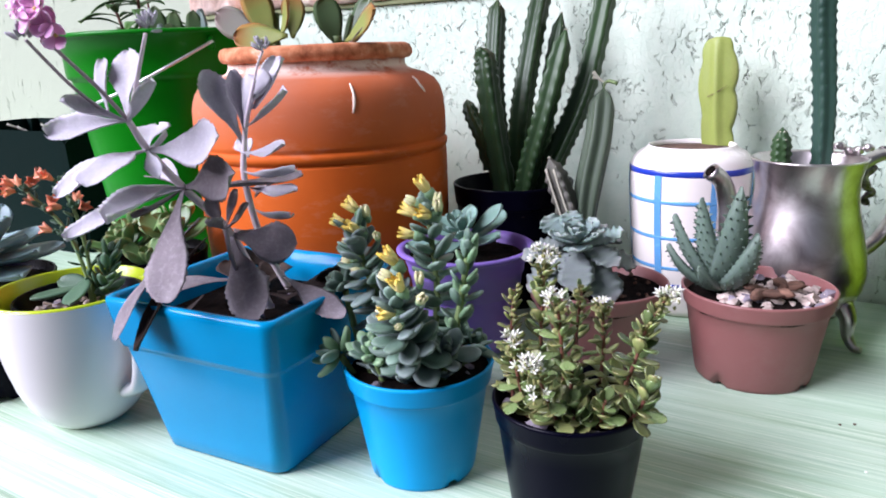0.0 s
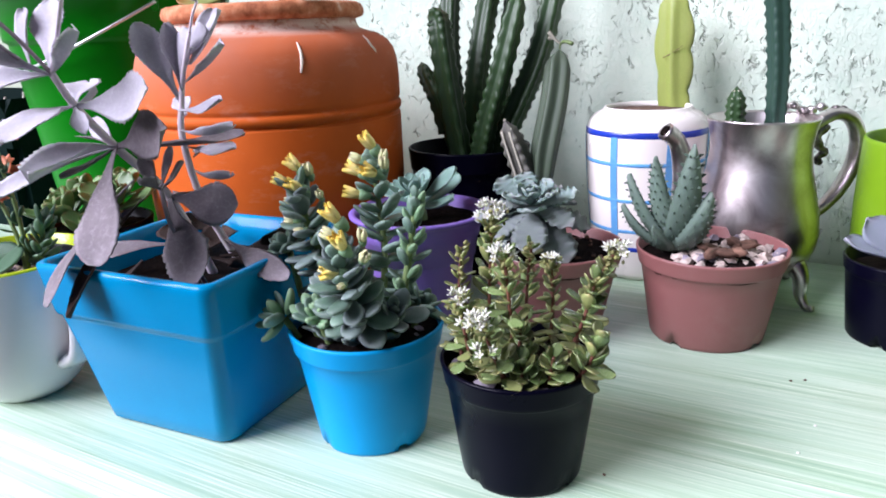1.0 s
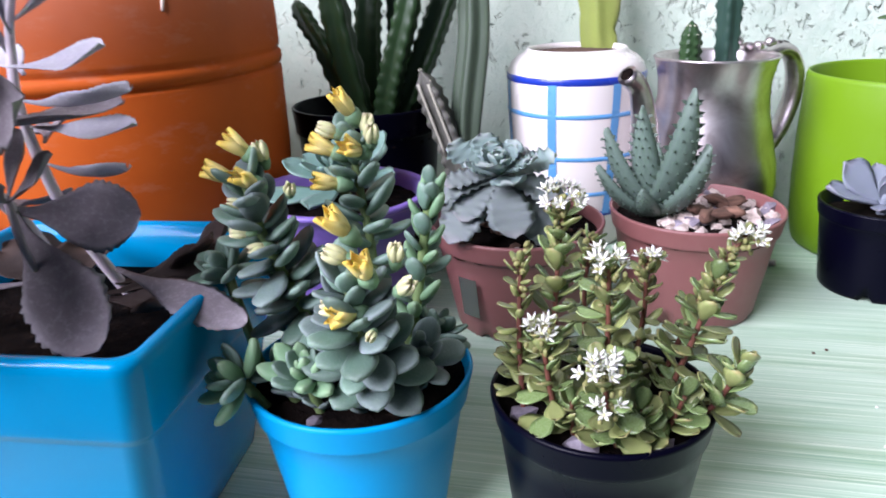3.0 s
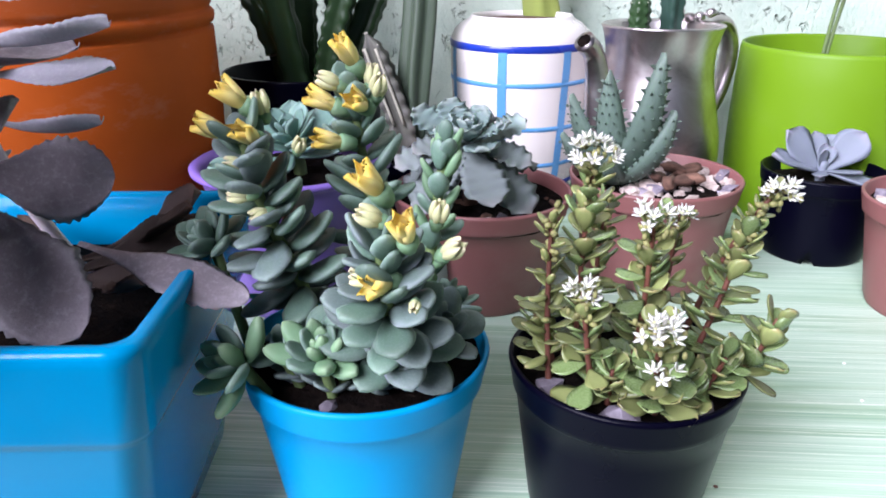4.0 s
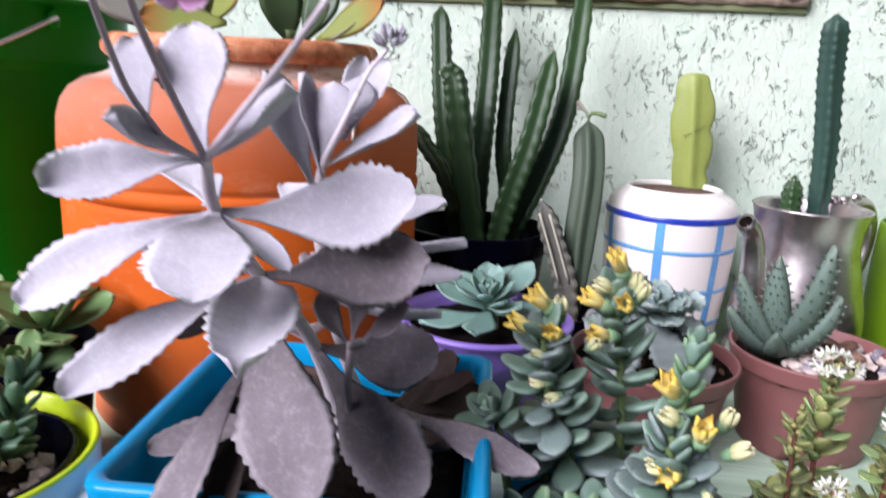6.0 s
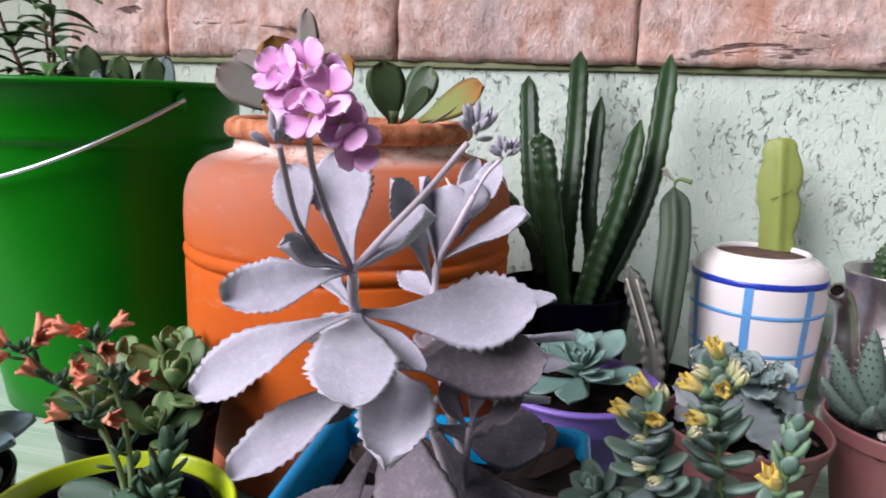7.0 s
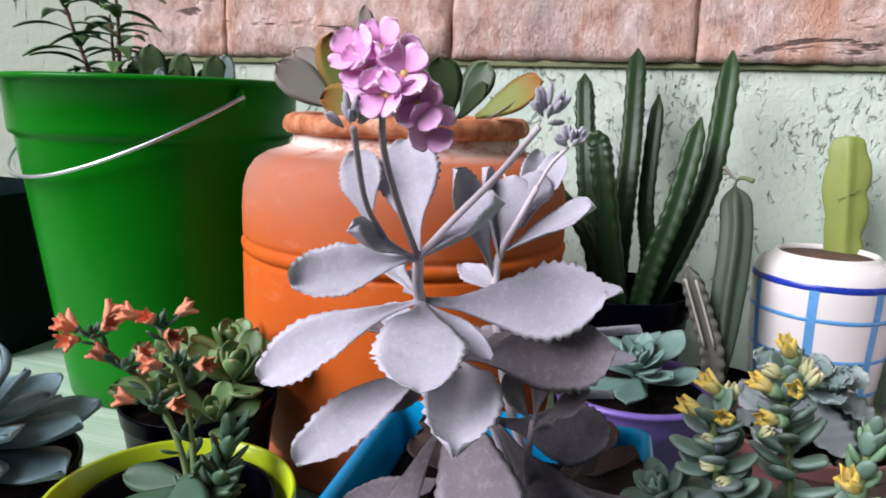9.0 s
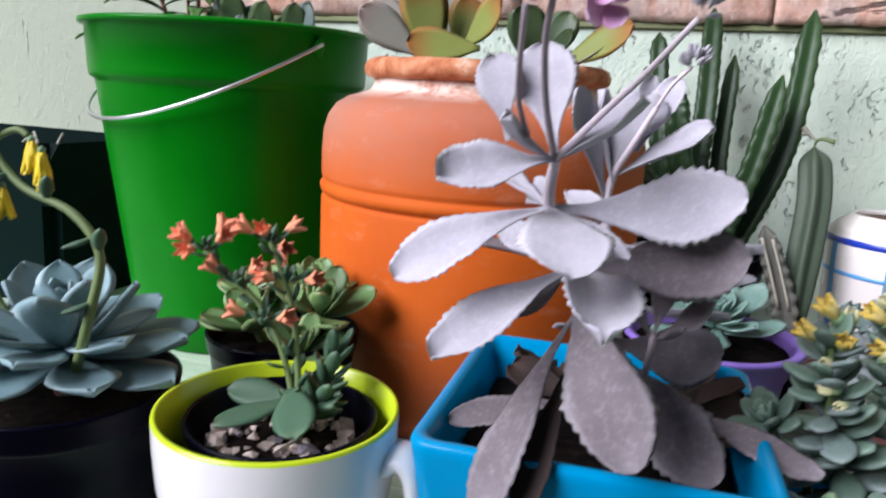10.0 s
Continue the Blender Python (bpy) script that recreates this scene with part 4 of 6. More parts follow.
bm = bmesh.new()
rings = [square_ring(h, z, rd, bm) for h, z, rd in (
    (0.043, 0.002, 0.008), (0.047, 0.0, 0.010), (0.0495, 0.002, 0.011), (0.0510, 0.012, 0.010), (0.0570, 0.050, 0.009), (0.0612, 0.0715, 0.009), (0.0618, 0.0735, 0.009), (0.0634, 0.0750, 0.009), (0.0640, 0.077, 0.009), (0.0670, 0.1015, 0.009), (0.0674, 0.1045, 0.009),
    (0.0667, 0.1065, 0.0086), (0.0650, 0.1072, 0.008), (0.0625, 0.1068, 0.007), (0.0610, 0.105, 0.006), (0.0590, 0.095, 0.006), (0.050, 0.05, 0.005))]
for a, b in zip(rings, rings[1:]):
    for i in range(len(a)):
        j = (i + 1) % len(a)
        bm.faces.new((a[i], a[j], b[j], b[i]))
bm.faces.new(list(reversed(rings[0])))
bm.faces.new(rings[-1])
bmesh.ops.recalc_face_normals(bm, faces=bm.faces)
part("pot", bm, BLUE_GLAZE, sq, "glossy azure glazed square pot")
part("soil", box_bm(-0.056, 0.056, -0.056, 0.056, 0.07, 0.088, 0.003), SOIL, sq)
TO_SQ = pose(-0.273, 0.301, 0, 0, 0, 4.5).inverted()


def S(p):
    """From the world into the square pot's own space."""
    return TO_SQ @ Vector(p)


def toothed(base, tip, width, up, mat=POWDER, bend=0.35, cup=0.1, thick=0.0016, seed=0, twist=0.0):
    b, t = S(base), S(tip)
    ln = (t - b).length
    bm2 = dentate_bm(width * 0.90 / ln, thick / ln, bend, cup, seed, 0.15 if mat is POWDER else 0.11, 0.03 if mat is POWDER else 0.04, twist)
    end = Vector((math.sin(bend) / bend, 0, (1 - math.cos(bend)) / bend)) if abs(bend) > 1e-3 else Vector((1, 0, 0))
    tilt = math.degrees(math.atan2(end.z, end.x))
    m = aim(b, t - b, up, 1.0) @ pose(0, 0, 0, 0, tilt, 0) @ Matrix.Scale(ln / end.length, 4)
    part("leaf", bm2, mat, sq, m=m)


N1, N2, N3, N4 = (-0.2917, 0.2471, 0.1963), (-0.2890, 0.2357, 0.2140), (-0.284, 0.262, 0.172), (-0.272, 0.283, 0.140)
part("stem", tube([S(p) for p in ((-0.262, 0.302, 0.082), N4, N3, N1, N2)], lambda f: 0.0029 - 0.0011 * f, 24, 9), POWDERSTEM, sq)
part("flower_stalk", tube([S(p) for p in (N2, (-0.2905, 0.222, 0.232), (-0.288, 0.203, 0.250), (-0.283, 0.189, 0.262))], lambda f: 0.0012 - 0.0003 * f, 16, 8), FLOWERSTALK, sq)
part("flower_stalk", tube([S(p) for p in ((-0.296, 0.224, 0.222), (-0.2965, 0.21, 0.235), (-0.2905, 0.188, 0.257))], lambda f: 0.0009, 12, 8), FLOWERSTALK, sq)
UP = (0, -0.35, 1)
toothed(N1, (-0.2285, 0.245, 0.2065), 0.030, (0.45, -0.95, 0.45), seed=1, bend=0.35, cup=0.06)
toothed(N1, (-0.3355, 0.2148, 0.1717), 0.0265, (-0.1, -0.75, 0.8), seed=2, bend=-0.3, cup=0.16)
toothed(N1, (-0.2735, 0.1950, 0.1855), 0.034, (0.15, -0.5, 1), seed=3, bend=-0.45, cup=0.05)
toothed(N2, (-0.3196, 0.2072, 0.2072), 0.024, (-0.3, -1.2, 0.7), seed=4, bend=-0.35, cup=0.20)
toothed(N3, (-0.3172, 0.2051, 0.1499), 0.0245, (-0.2, -0.8, 0.8), seed=5, bend=-0.35, cup=0.16)
toothed(N3, (-0.2633, 0.1968, 0.1666), 0.029, (0.25, -0.9, 0.55), seed=6, bend=-0.5, cup=0.22)
toothed(N3, (-0.2245, 0.2490, 0.1865), 0.031, (0.4, -1, 0.25), OLDPOWDER, 0.2, seed=7)
toothed(N3, (-0.252, 0.330, 0.170), 0.027, (0.2, 0.3, 1), OLDPOWDER, 0.2, seed=8)
toothed(N3, (-0.2519, 0.2174, 0.1190), 0.034, (0.2, -1, 0.2), OLDPOWDER, -0.2, 0.05, seed=9)
toothed((-0.283, 0.270, 0.152), (-0.3005, 0.2140, 0.0900), 0.0225, (-0.5, -0.9, 0.35), OLDPOWDER, -0.4, 0.06, seed=10)
toothed((-0.281, 0.272, 0.140), (-0.2890, 0.2190, 0.0835), 0.015, (-0.3, -1, 0.3), DEADLEAF, -0.5, 0.22, seed=80)
toothed(N4, (-0.2252, 0.2545, 0.1017), 0.033, (0.35, -1, 0.35), OLDPOWDER, -0.15, 0.05, seed=11)
toothed((-0.246, 0.298, 0.112), (-0.1864, 0.2833, 0.1001), 0.0205, (0.1, -0.5, 1), OLDPOWDER, -0.2, 0.02, seed=12)
toothed((-0.278, 0.290, 0.108), (-0.3289, 0.2626, 0.1007), 0.018, (-0.1, -0.6, 1), OLDPOWDER, -0.1, seed=13)
toothed(N4, (-0.2275, 0.2940, 0.1365), 0.031, (0.15, -1, 0.35), OLDPOWDER, -0.15, 0.05, seed=14)
toothed(N4, (-0.292, 0.330, 0.128), 0.026, (-0.2, 0.2, 1), OLDPOWDER, -0.2, seed=15)
toothed(N2, (-0.2995, 0.2500, 0.2513), 0.026, (0.15, -1, 0.2), seed=16, bend=-0.2, cup=0.10)
toothed((-0.305, 0.235, 0.2190), (-0.3135, 0.2430, 0.2470), 0.020, (-0.3, -1, 0.4), seed=17, bend=-0.3, cup=0.12)
toothed(N2, (-0.2609, 0.2356, 0.2342), 0.019, (-0.4, -0.45, 0.8), seed=18, bend=0.3, cup=0.3)
toothed(N2, (-0.300, 0.205, 0.227), 0.015, (0.3, -0.6, 0.8), seed=19, bend=0.5, cup=0.25)
toothed(N1, (-0.303, 0.270, 0.202), 0.014, (-0.3, -1, 0.3), seed=20, bend=0.2)
toothed(N1, (-0.330, 0.285, 0.205), 0.024, (-0.2, 0.2, 1), seed=21, bend=-0.3)
toothed(N3, (-0.317, 0.273, 0.184), 0.015, (-0.4, -0.8, 0.5), seed=24, bend=0.5, cup=0.15)
toothed(N3, (-0.345, 0.290, 0.170), 0.022, (-0.3, 0.1, 1), OLDPOWDER, -0.35, seed=22)
toothed(N1, (-0.262, 0.230, 0.184), 0.011, (0.2, -0.6, 1), seed=23, bend=-0.3, cup=0.2)
toothed(N3, (-0.300, 0.236, 0.158), 0.014, (-0.5, -0.8, 0.4), OLDPOWDER, 0.3, 0.12, seed=25)
# the long bud stalk beside the flower
part("flower_stalk", tube([S(p) for p in (N2, (-0.2760, 0.2325, 0.2285), (-0.262, 0.228, 0.243), (-0.2495, 0.2248, 0.258))], lambda f: 0.0013 - 0.0004 * f, 16, 8), POWDERSTEM, sq)
# the second, thinner shoot behind it, with pairs of narrow leaves
FK = (-0.2800, 0.3090, 0.1910)
part("stem", tube([S(p) for p in ((-0.252, 0.318, 0.082), (-0.268, 0.305, 0.13), (-0.2765, 0.303, 0.17), FK, (-0.2785, 0.3105, 0.2035), (-0.272, 0.309, 0.216), (-0.264, 0.308, 0.232))], lambda f: 0.0025 - 0.0013 * f, 24, 8), POWDERSTEM, sq)
part("flower_stalk", tube([S(p) for p in ((-0.264, 0.308, 0.232), (-0.259, 0.307, 0.241), (-0.2523, 0.3057, 0.2485))], 0.0008, 10, 7), POWDERSTEM, sq)
toothed((-0.277, 0.303, 0.188), (-0.226, 0.290, 0.196), 0.0135, (0, -0.8, 1), seed=31, bend=0.3, cup=0.15)
toothed((-0.276, 0.303, 0.176), (-0.218, 0.288, 0.182), 0.0135, (0, 0.5, 1), seed=32, bend=0.45, cup=0.2)
toothed((-0.274, 0.303, 0.166), (-0.219, 0.289, 0.170), 0.0135, (0, -0.7, 1), seed=33, bend=0.15, cup=0.1)
toothed((-0.272, 0.304, 0.152), (-0.226, 0.289, 0.154), 0.0135, (0, 0.5, 1), seed=34, bend=0.45, cup=0.2)
toothed((-0.2785, 0.310, 0.2005), (-0.2747, 0.314, 0.2355), 0.025, (-0.3, -1, 0.3), seed=35, bend=-0.35, cup=-0.12)
toothed((-0.2785, 0.311, 0.203), (-0.2403, 0.3110, 0.2245), 0.021, (-0.3, -0.5, 0.9), seed=36, bend=0.25, cup=0.2)
toothed((-0.272, 0.309, 0.214), (-0.2655, 0.318, 0.2380), 0.021, (-0.2, -1, 0.4), seed=37, bend=-0.4, cup=-0.14)
toothed((-0.270, 0.311, 0.214), (-0.2570, 0.328, 0.2440), 0.020, (-0.6, -0.9, 0.4), seed=38, bend=0.3, cup=0.16)
toothed((-0.272, 0.312, 0.214), (-0.2690, 0.333, 0.2450), 0.013, (0.5, -1, 0.3), seed=39, bend=0.2, cup=0.15)
toothed(FK, (-0.2960, 0.2960, 0.2385), 0.023, (0.75, -0.6, 0.3), seed=40, bend=0.25, cup=0.16)
toothed((-0.278, 0.309, 0.199), (-0.2885, 0.3120, 0.2380), 0.017, (0.9, -0.3, 0.3), seed=43, bend=0.2, cup=0.25)
toothed((-0.272, 0.304, 0.185), (-0.300, 0.325, 0.192), 0.016, (-0.2, -0.4, 1), seed=41, bend=0.2)
toothed((-0.270, 0.304, 0.160), (-0.292, 0.335, 0.160), 0.018, (-0.2, -0.2, 1), OLDPOWDER, seed=42, bend=-0.2)
# low third shoot and withered leaves over the soil
part("stem", tube([S(p) for p in ((-0.252, 0.285, 0.085), (-0.2546, 0.268, 0.125), (-0.2525, 0.262, 0.152))], 0.0014, 8, 7), FLOWERSTALK, sq)
for i, (t, w) in enumerate((((-0.233, 0.264, 0.166), 0.012), ((-0.264, 0.262, 0.168), 0.011), ((-0.243, 0.244, 0.160), 0.011), ((-0.250, 0.272, 0.172), 0.010))):
    toothed((-0.2525, 0.262, 0.150), t, w, (0, -0.6, 1), OLDPOWDER, 0.3, 0.15, seed=50 + i)
for i, (b, t, w) in enumerate((((-0.255, 0.300, 0.100), (-0.213, 0.330, 0.108), 0.030), ((-0.258, 0.310, 0.100), (-0.222, 0.345, 0.100), 0.028), ((-0.262, 0.300, 0.098), (-0.214, 0.300, 0.102), 0.026), ((-0.275, 0.31, 0.1), (-0.300, 0.345, 0.1), 0.03), ((-0.28, 0.3, 0.1), (-0.318, 0.318, 0.108), 0.03), ((-0.295, 0.275, 0.10), (-0.307, 0.236, 0.078), 0.018), ((-0.25, 0.325, 0.098), (-0.215, 0.318, 0.118), 0.024), ((-0.245, 0.31, 0.095), (-0.220, 0.285, 0.104), 0.022), ((-0.25, 0.345, 0.098), (-0.225, 0.352, 0.112), 0.024), ((-0.30, 0.345, 0.098), (-0.320, 0.33, 0.11), 0.024))):
    toothed(b, t, w, (0.1, -0.2, 1), DEADLEAF, 0.5, 0.15, seed=60 + i)
# pink flower head and grey buds
petal = mesh_of("petal", leaf_bm(1, 0.98, 0.10, "paddle", 0.35, 0.12, nu=10, nv=6), PINK)
for off in ((0, 0, 0), (-0.0075, 0.002, 0.008), (0.006, 0.001, 0.007), (-0.012, 0.003, 0.013), (0.010, 0.004, -0.003), (-0.004, 0.004, 0.0155), (0.001, 0.008, 0.011), (0.0125, 0.008, -0.010), (-0.009, 0.008, 0.0045), (0.004, 0.01, 0.0)):
    c = Vector((-0.2808, 0.1865, 0.2655)) + Vector(off) * 0.72
    flower(sq, S(c), Vector((off[0] * 40 + rnd.uniform(-0.2, 0.2), -1, off[2] * 30 + 0.1)), petal, 4, 68, 0.0077, YELLOW, 0.16)
bud_mesh = mesh_of("bud", leaf_bm(1, 0.34, 0.34, "oval", 0.1, 0, nu=7, nv=4), POWDER)
for c, n in (((-0.2905, 0.187, 0.258), 10), ((-0.2475, 0.2265, 0.2615), 12), ((-0.2513, 0.3055, 0.2502), 7)):
    for i in range(n + 10):
        d = Vector((rnd.uniform(-1, 1), rnd.uniform(-1, 1), rnd.uniform(-0.6, 1.0))).normalized()
        p = S(Vector(c) + d * 0.0024)
        part("bud", bud_mesh, None, sq, m=aim(p, d + Vector((0, 0, 1.0)), (0, -1, 0), rnd.uniform(0.0045, 0.0066)))

# ---------------------------------------------------------------- small blue pot with yellow flowering sedum
bp = thing("sedum_pot", "blue green sedum with yellow flowers in a sky blue pot", "potted plant", (-0.155, 0.3105, 0))
part("pot", notched(lathe(pot_profile(0.0312, 0.0447, 0.0705, 0.0125), 72)), BLUE_PLASTIC, bp, "sky blue plastic nursery pot")
soil(bp, 0.0415, 0.064)
B = Vector((-0.155, 0.3105, 0))
oval = leaf_meshes("leaf", SEDUM, 4, length=1, width=0.66, thick=0.24, shape="oval", bend=0.35, cup=0.05, nu=9, nv=6)
ovalo = leaf_meshes("leaf", SEDUM_OLD, 4, length=1, width=0.68, thick=0.22, shape="oval", bend=0.25, cup=0.05, nu=9, nv=6)
ovaln = leaf_meshes("leaf", SEDUM_NEW, 3, length=1, width=0.52, thick=0.32, shape="oval", bend=0.45, cup=0.05, nu=8, nv=6)
for pts, rad, ms, count, size, lo, el0, el1, size1 in (
        ([(-0.012, 0.0, 0.064), (-0.022, 0.0, 0.095), (-0.030, -0.006, 0.122), (-0.034, -0.010, 0.149)], 0.0026, ovalo[:2] + oval[:2], 48, 0.0270, 0.18, -34, 46, 0.46),
        ([(0.002, 0.012, 0.064), (0.002, 0.020, 0.105), (-0.002, 0.023, 0.133), (-0.005, 0.024, 0.157)], 0.0023, oval, 34, 0.0245, 0.10, -28, 50, 0.50),
        ([(0.010, -0.014, 0.064), (0.014, -0.026, 0.088), (0.013, -0.034, 0.105), (0.012, -0.037, 0.125)], 0.0025, oval[:2] + ovalo[:2], 46, 0.0252, 0.22, -30, 48, 0.50),
        ([(0.016, 0.004, 0.064), (0.022, 0.010, 0.095), (0.026, 0.014, 0.125), (0.028, 0.016, 0.141)], 0.0024, oval[:2] + ovaln[:2], 34, 0.0148, 0.1, 12, 66, 0.58)):
    leafy_stem(bp, pts, rad, GREENSTEM, ms, count, size, lo, el0, el1, size1, jitter=18)
for c, ax, n, s, ms in (((-0.049, -0.004, 0.108), (-0.5, -0.3, 0.8), 16, 0.0165, oval), ((-0.034, -0.030, 0.078), (-0.7, -0.5, 0.6), 13, 0.0175, ovaln + oval[:2]), ((-0.008, -0.031, 0.082), (0, -0.35, 1), 20, 0.0172, ovaln + oval[:2]),
                        ((-0.022, -0.024, 0.078), (-0.2, -0.4, 0.9), 7, 0.013, oval), ((0.011, -0.026, 0.081), (0.1, -0.35, 0.95), 10, 0.0175, ovalo), ((0.027, -0.012, 0.081), (0.4, -0.3, 0.9), 9, 0.0180, ovalo),
                        ((-0.004, -0.025, 0.077), (-0.1, -0.4, 0.9), 8, 0.014, ovalo), ((0.028, 0.014, 0.078), (0.6, 0.3, 0.8), 10, 0.016, oval), ((-0.03, 0.02, 0.078), (-0.4, 0.5, 0.8), 10, 0.017, oval), ((0.0, 0.03, 0.078), (0, 0.5, 0.9), 10, 0.017, oval)):
    rosette(bp, c, ax, ms, n, s, 5, 80, 0.5, 0.14, jitter=10)
    part("stem", tube([(c[0] * 0.8, c[1] * 0.8, 0.060), (c[0], c[1], c[2] - 0.001)], 0.002, 5, 6), GREENSTEM, bp)
# fallen leaves leaning on the soil inside the rim
for i in range(16):
    a = radians(-150 + i * 8.5 + rnd.uniform(-4, 4))
    e = Vector((math.cos(a), math.sin(a), 0))
    part("leaf", ovalo[i % 4], None, bp, m=aim(e * rnd.uniform(0.020, 0.025) + Vector((0, 0, 0.067)), e + Vector((rnd.uniform(-0.6, 0.6), 0, rnd.uniform(0.2, 0.6))), (0, 0, 1), rnd.uniform(0.010, 0.0145), rnd.uniform(-25, 25)))
bell = mesh_of("petal", leaf_bm(1, 0.52, 0.12, "lance", 0.02, 0.30, nu=9, nv=4), YELLOW)
budm = mesh_of("petal", leaf_bm(1, 0.50, 0.26, "lance", 0.75, 0.2, nu=8, nv=4), PALEYELLOW)


def star(at, way, size, bud=False):
    p = Vector(at) - B - Vector(way).normalized() * size * 0.35
    flower(bp, p, way, budm if bud else bell, 5, 25 if bud else 13, size * (0.80 if bud else 0.98), SEDUM_NEW, 0.3, "bud" if bud else "flower", True)


for at, way, size, bud in (
        ((-0.1900, 0.3030, 0.1592), (-0.7, -0.4, 0.7), 0.0115, 0), ((-0.1960, 0.2990, 0.1502), (-0.9, -0.3, 0.4), 0.0115, 0), ((-0.1850, 0.2960, 0.1492), (-0.3, -0.8, 0.5), 0.0115, 0),
        ((-0.1830, 0.3050, 0.1572), (-0.1, -0.3, 1), 0.010, 1), ((-0.1900, 0.2950, 0.1402), (-0.8, -0.5, 0.3), 0.0085, 1), ((-0.1890, 0.2930, 0.1312), (-0.9, -0.4, 0.1), 0.0085, 1), ((-0.170, 0.297, 0.1462), (0.3, -0.6, 0.6), 0.008, 1), ((-0.183, 0.293, 0.1252), (-0.6, -0.7, 0.0), 0.008, 1),
        ((-0.1600, 0.3330, 0.1682), (-0.4, -0.4, 0.8), 0.0125, 0), ((-0.1560, 0.3270, 0.1532), (-0.3, -0.8, 0.4), 0.0115, 0), ((-0.1660, 0.3270, 0.1602), (-0.9, -0.4, 0.4), 0.0105, 1), ((-0.1680, 0.3290, 0.1532), (-0.9, -0.3, 0.5), 0.0120, 0), ((-0.1500, 0.3310, 0.1582), (0.3, -0.5, 0.9), 0.0115, 1), ((-0.1650, 0.3220, 0.1412), (-0.8, -0.6, 0.2), 0.0115, 0), ((-0.153, 0.335, 0.1612), (0.1, 0.1, 1), 0.01, 1),
        ((-0.1445, 0.2760, 0.1412), (-0.4, -0.5, 0.8), 0.0125, 0), ((-0.1350, 0.2670, 0.1302), (-0.1, -0.6, 0.8), 0.0120, 0), ((-0.1420, 0.2680, 0.1142), (-0.6, -0.8, 0.2), 0.0110, 0), ((-0.1470, 0.2700, 0.1157), (-0.9, -0.3, 0.2), 0.0105, 1), ((-0.1450, 0.2710, 0.1332), (-0.8, -0.4, 0.5), 0.0105, 1), ((-0.1220, 0.2680, 0.1252), (0.6, -0.5, 0.6), 0.0105, 1), ((-0.1260, 0.2730, 0.1342), (0.2, -0.3, 1), 0.0095, 1), ((-0.1320, 0.2610, 0.1112), (0, -0.9, 0.1), 0.0065, 1)):
    star(at, way, size, bud)
pebbles(bp, [(x, y, 0.065) for x, y, z in scatter(0.034, 0, 14, 0.012, 3)], GREYSTONE, 0.003, 0.005)

# ---------------------------------------------------------------- small black pot with the olive, white flowering sedum
kp = thing("olive_sedum_pot", "olive green sedum with tiny white flowers in a black pot", "potted plant", (-0.0613, 0.3154, 0))
part("pot", notched(lathe(pot_profile(0.0318, 0.0420, 0.0657, 0.012, 0.0012), 72)), BLACK_PLASTIC, kp, "glossy black plastic nursery pot")
soil(kp, 0.0392, 0.058)
K0 = Vector((-0.0613, 0.3154, 0))
olive = leaf_meshes("leaf", OLIVE, 4, length=1, width=0.70, thick=0.12, shape="paddle", bend=0.35, cup=0.10, nu=8, nv=4)
olive_f = leaf_meshes("leaf", OLIVEGREEN, 3, length=1, width=0.70, thick=0.12, shape="paddle", bend=0.3, cup=0.12, nu=8, nv=4)
olivet = leaf_meshes("leaf", OLIVE, 2, length=1, width=0.46, thick=0.26, shape="oval", bend=0.3, cup=0.05, nu=6, nv=4)
wpetal = mesh_of("petal", leaf_bm(1, 0.5, 0.1, "lance", 0.2, 0.1, nu=5, nv=2), WHITE)
dot = mesh_of("bud", ball((0, 0, 0), (0.0009, 0.0009, 0.0014), None, 1), OLIVEBUD)


def white_head(c, n, spread):
    for i in range(int(n * 2.5)):
        d = Vector((rnd.uniform(-1, 1), rnd.uniform(-1, 0.6), rnd.uniform(-0.2, 1)))
        flower(kp, Vector(c) - K0 + d * spread, d + Vector((0, -0.3, 0.8)), wpetal, 5, 55, 0.0030, PALEYELLOW, 0.2)
    for i in range(n * 2):
        d = Vector((rnd.uniform(-1, 1), rnd.uniform(-1, 1), rnd.uniform(-1.2, 0.6)))
        part("bud", dot, None, kp, m=Matrix.Translation(Vector(c) - K0 + d * spread * 1.1))


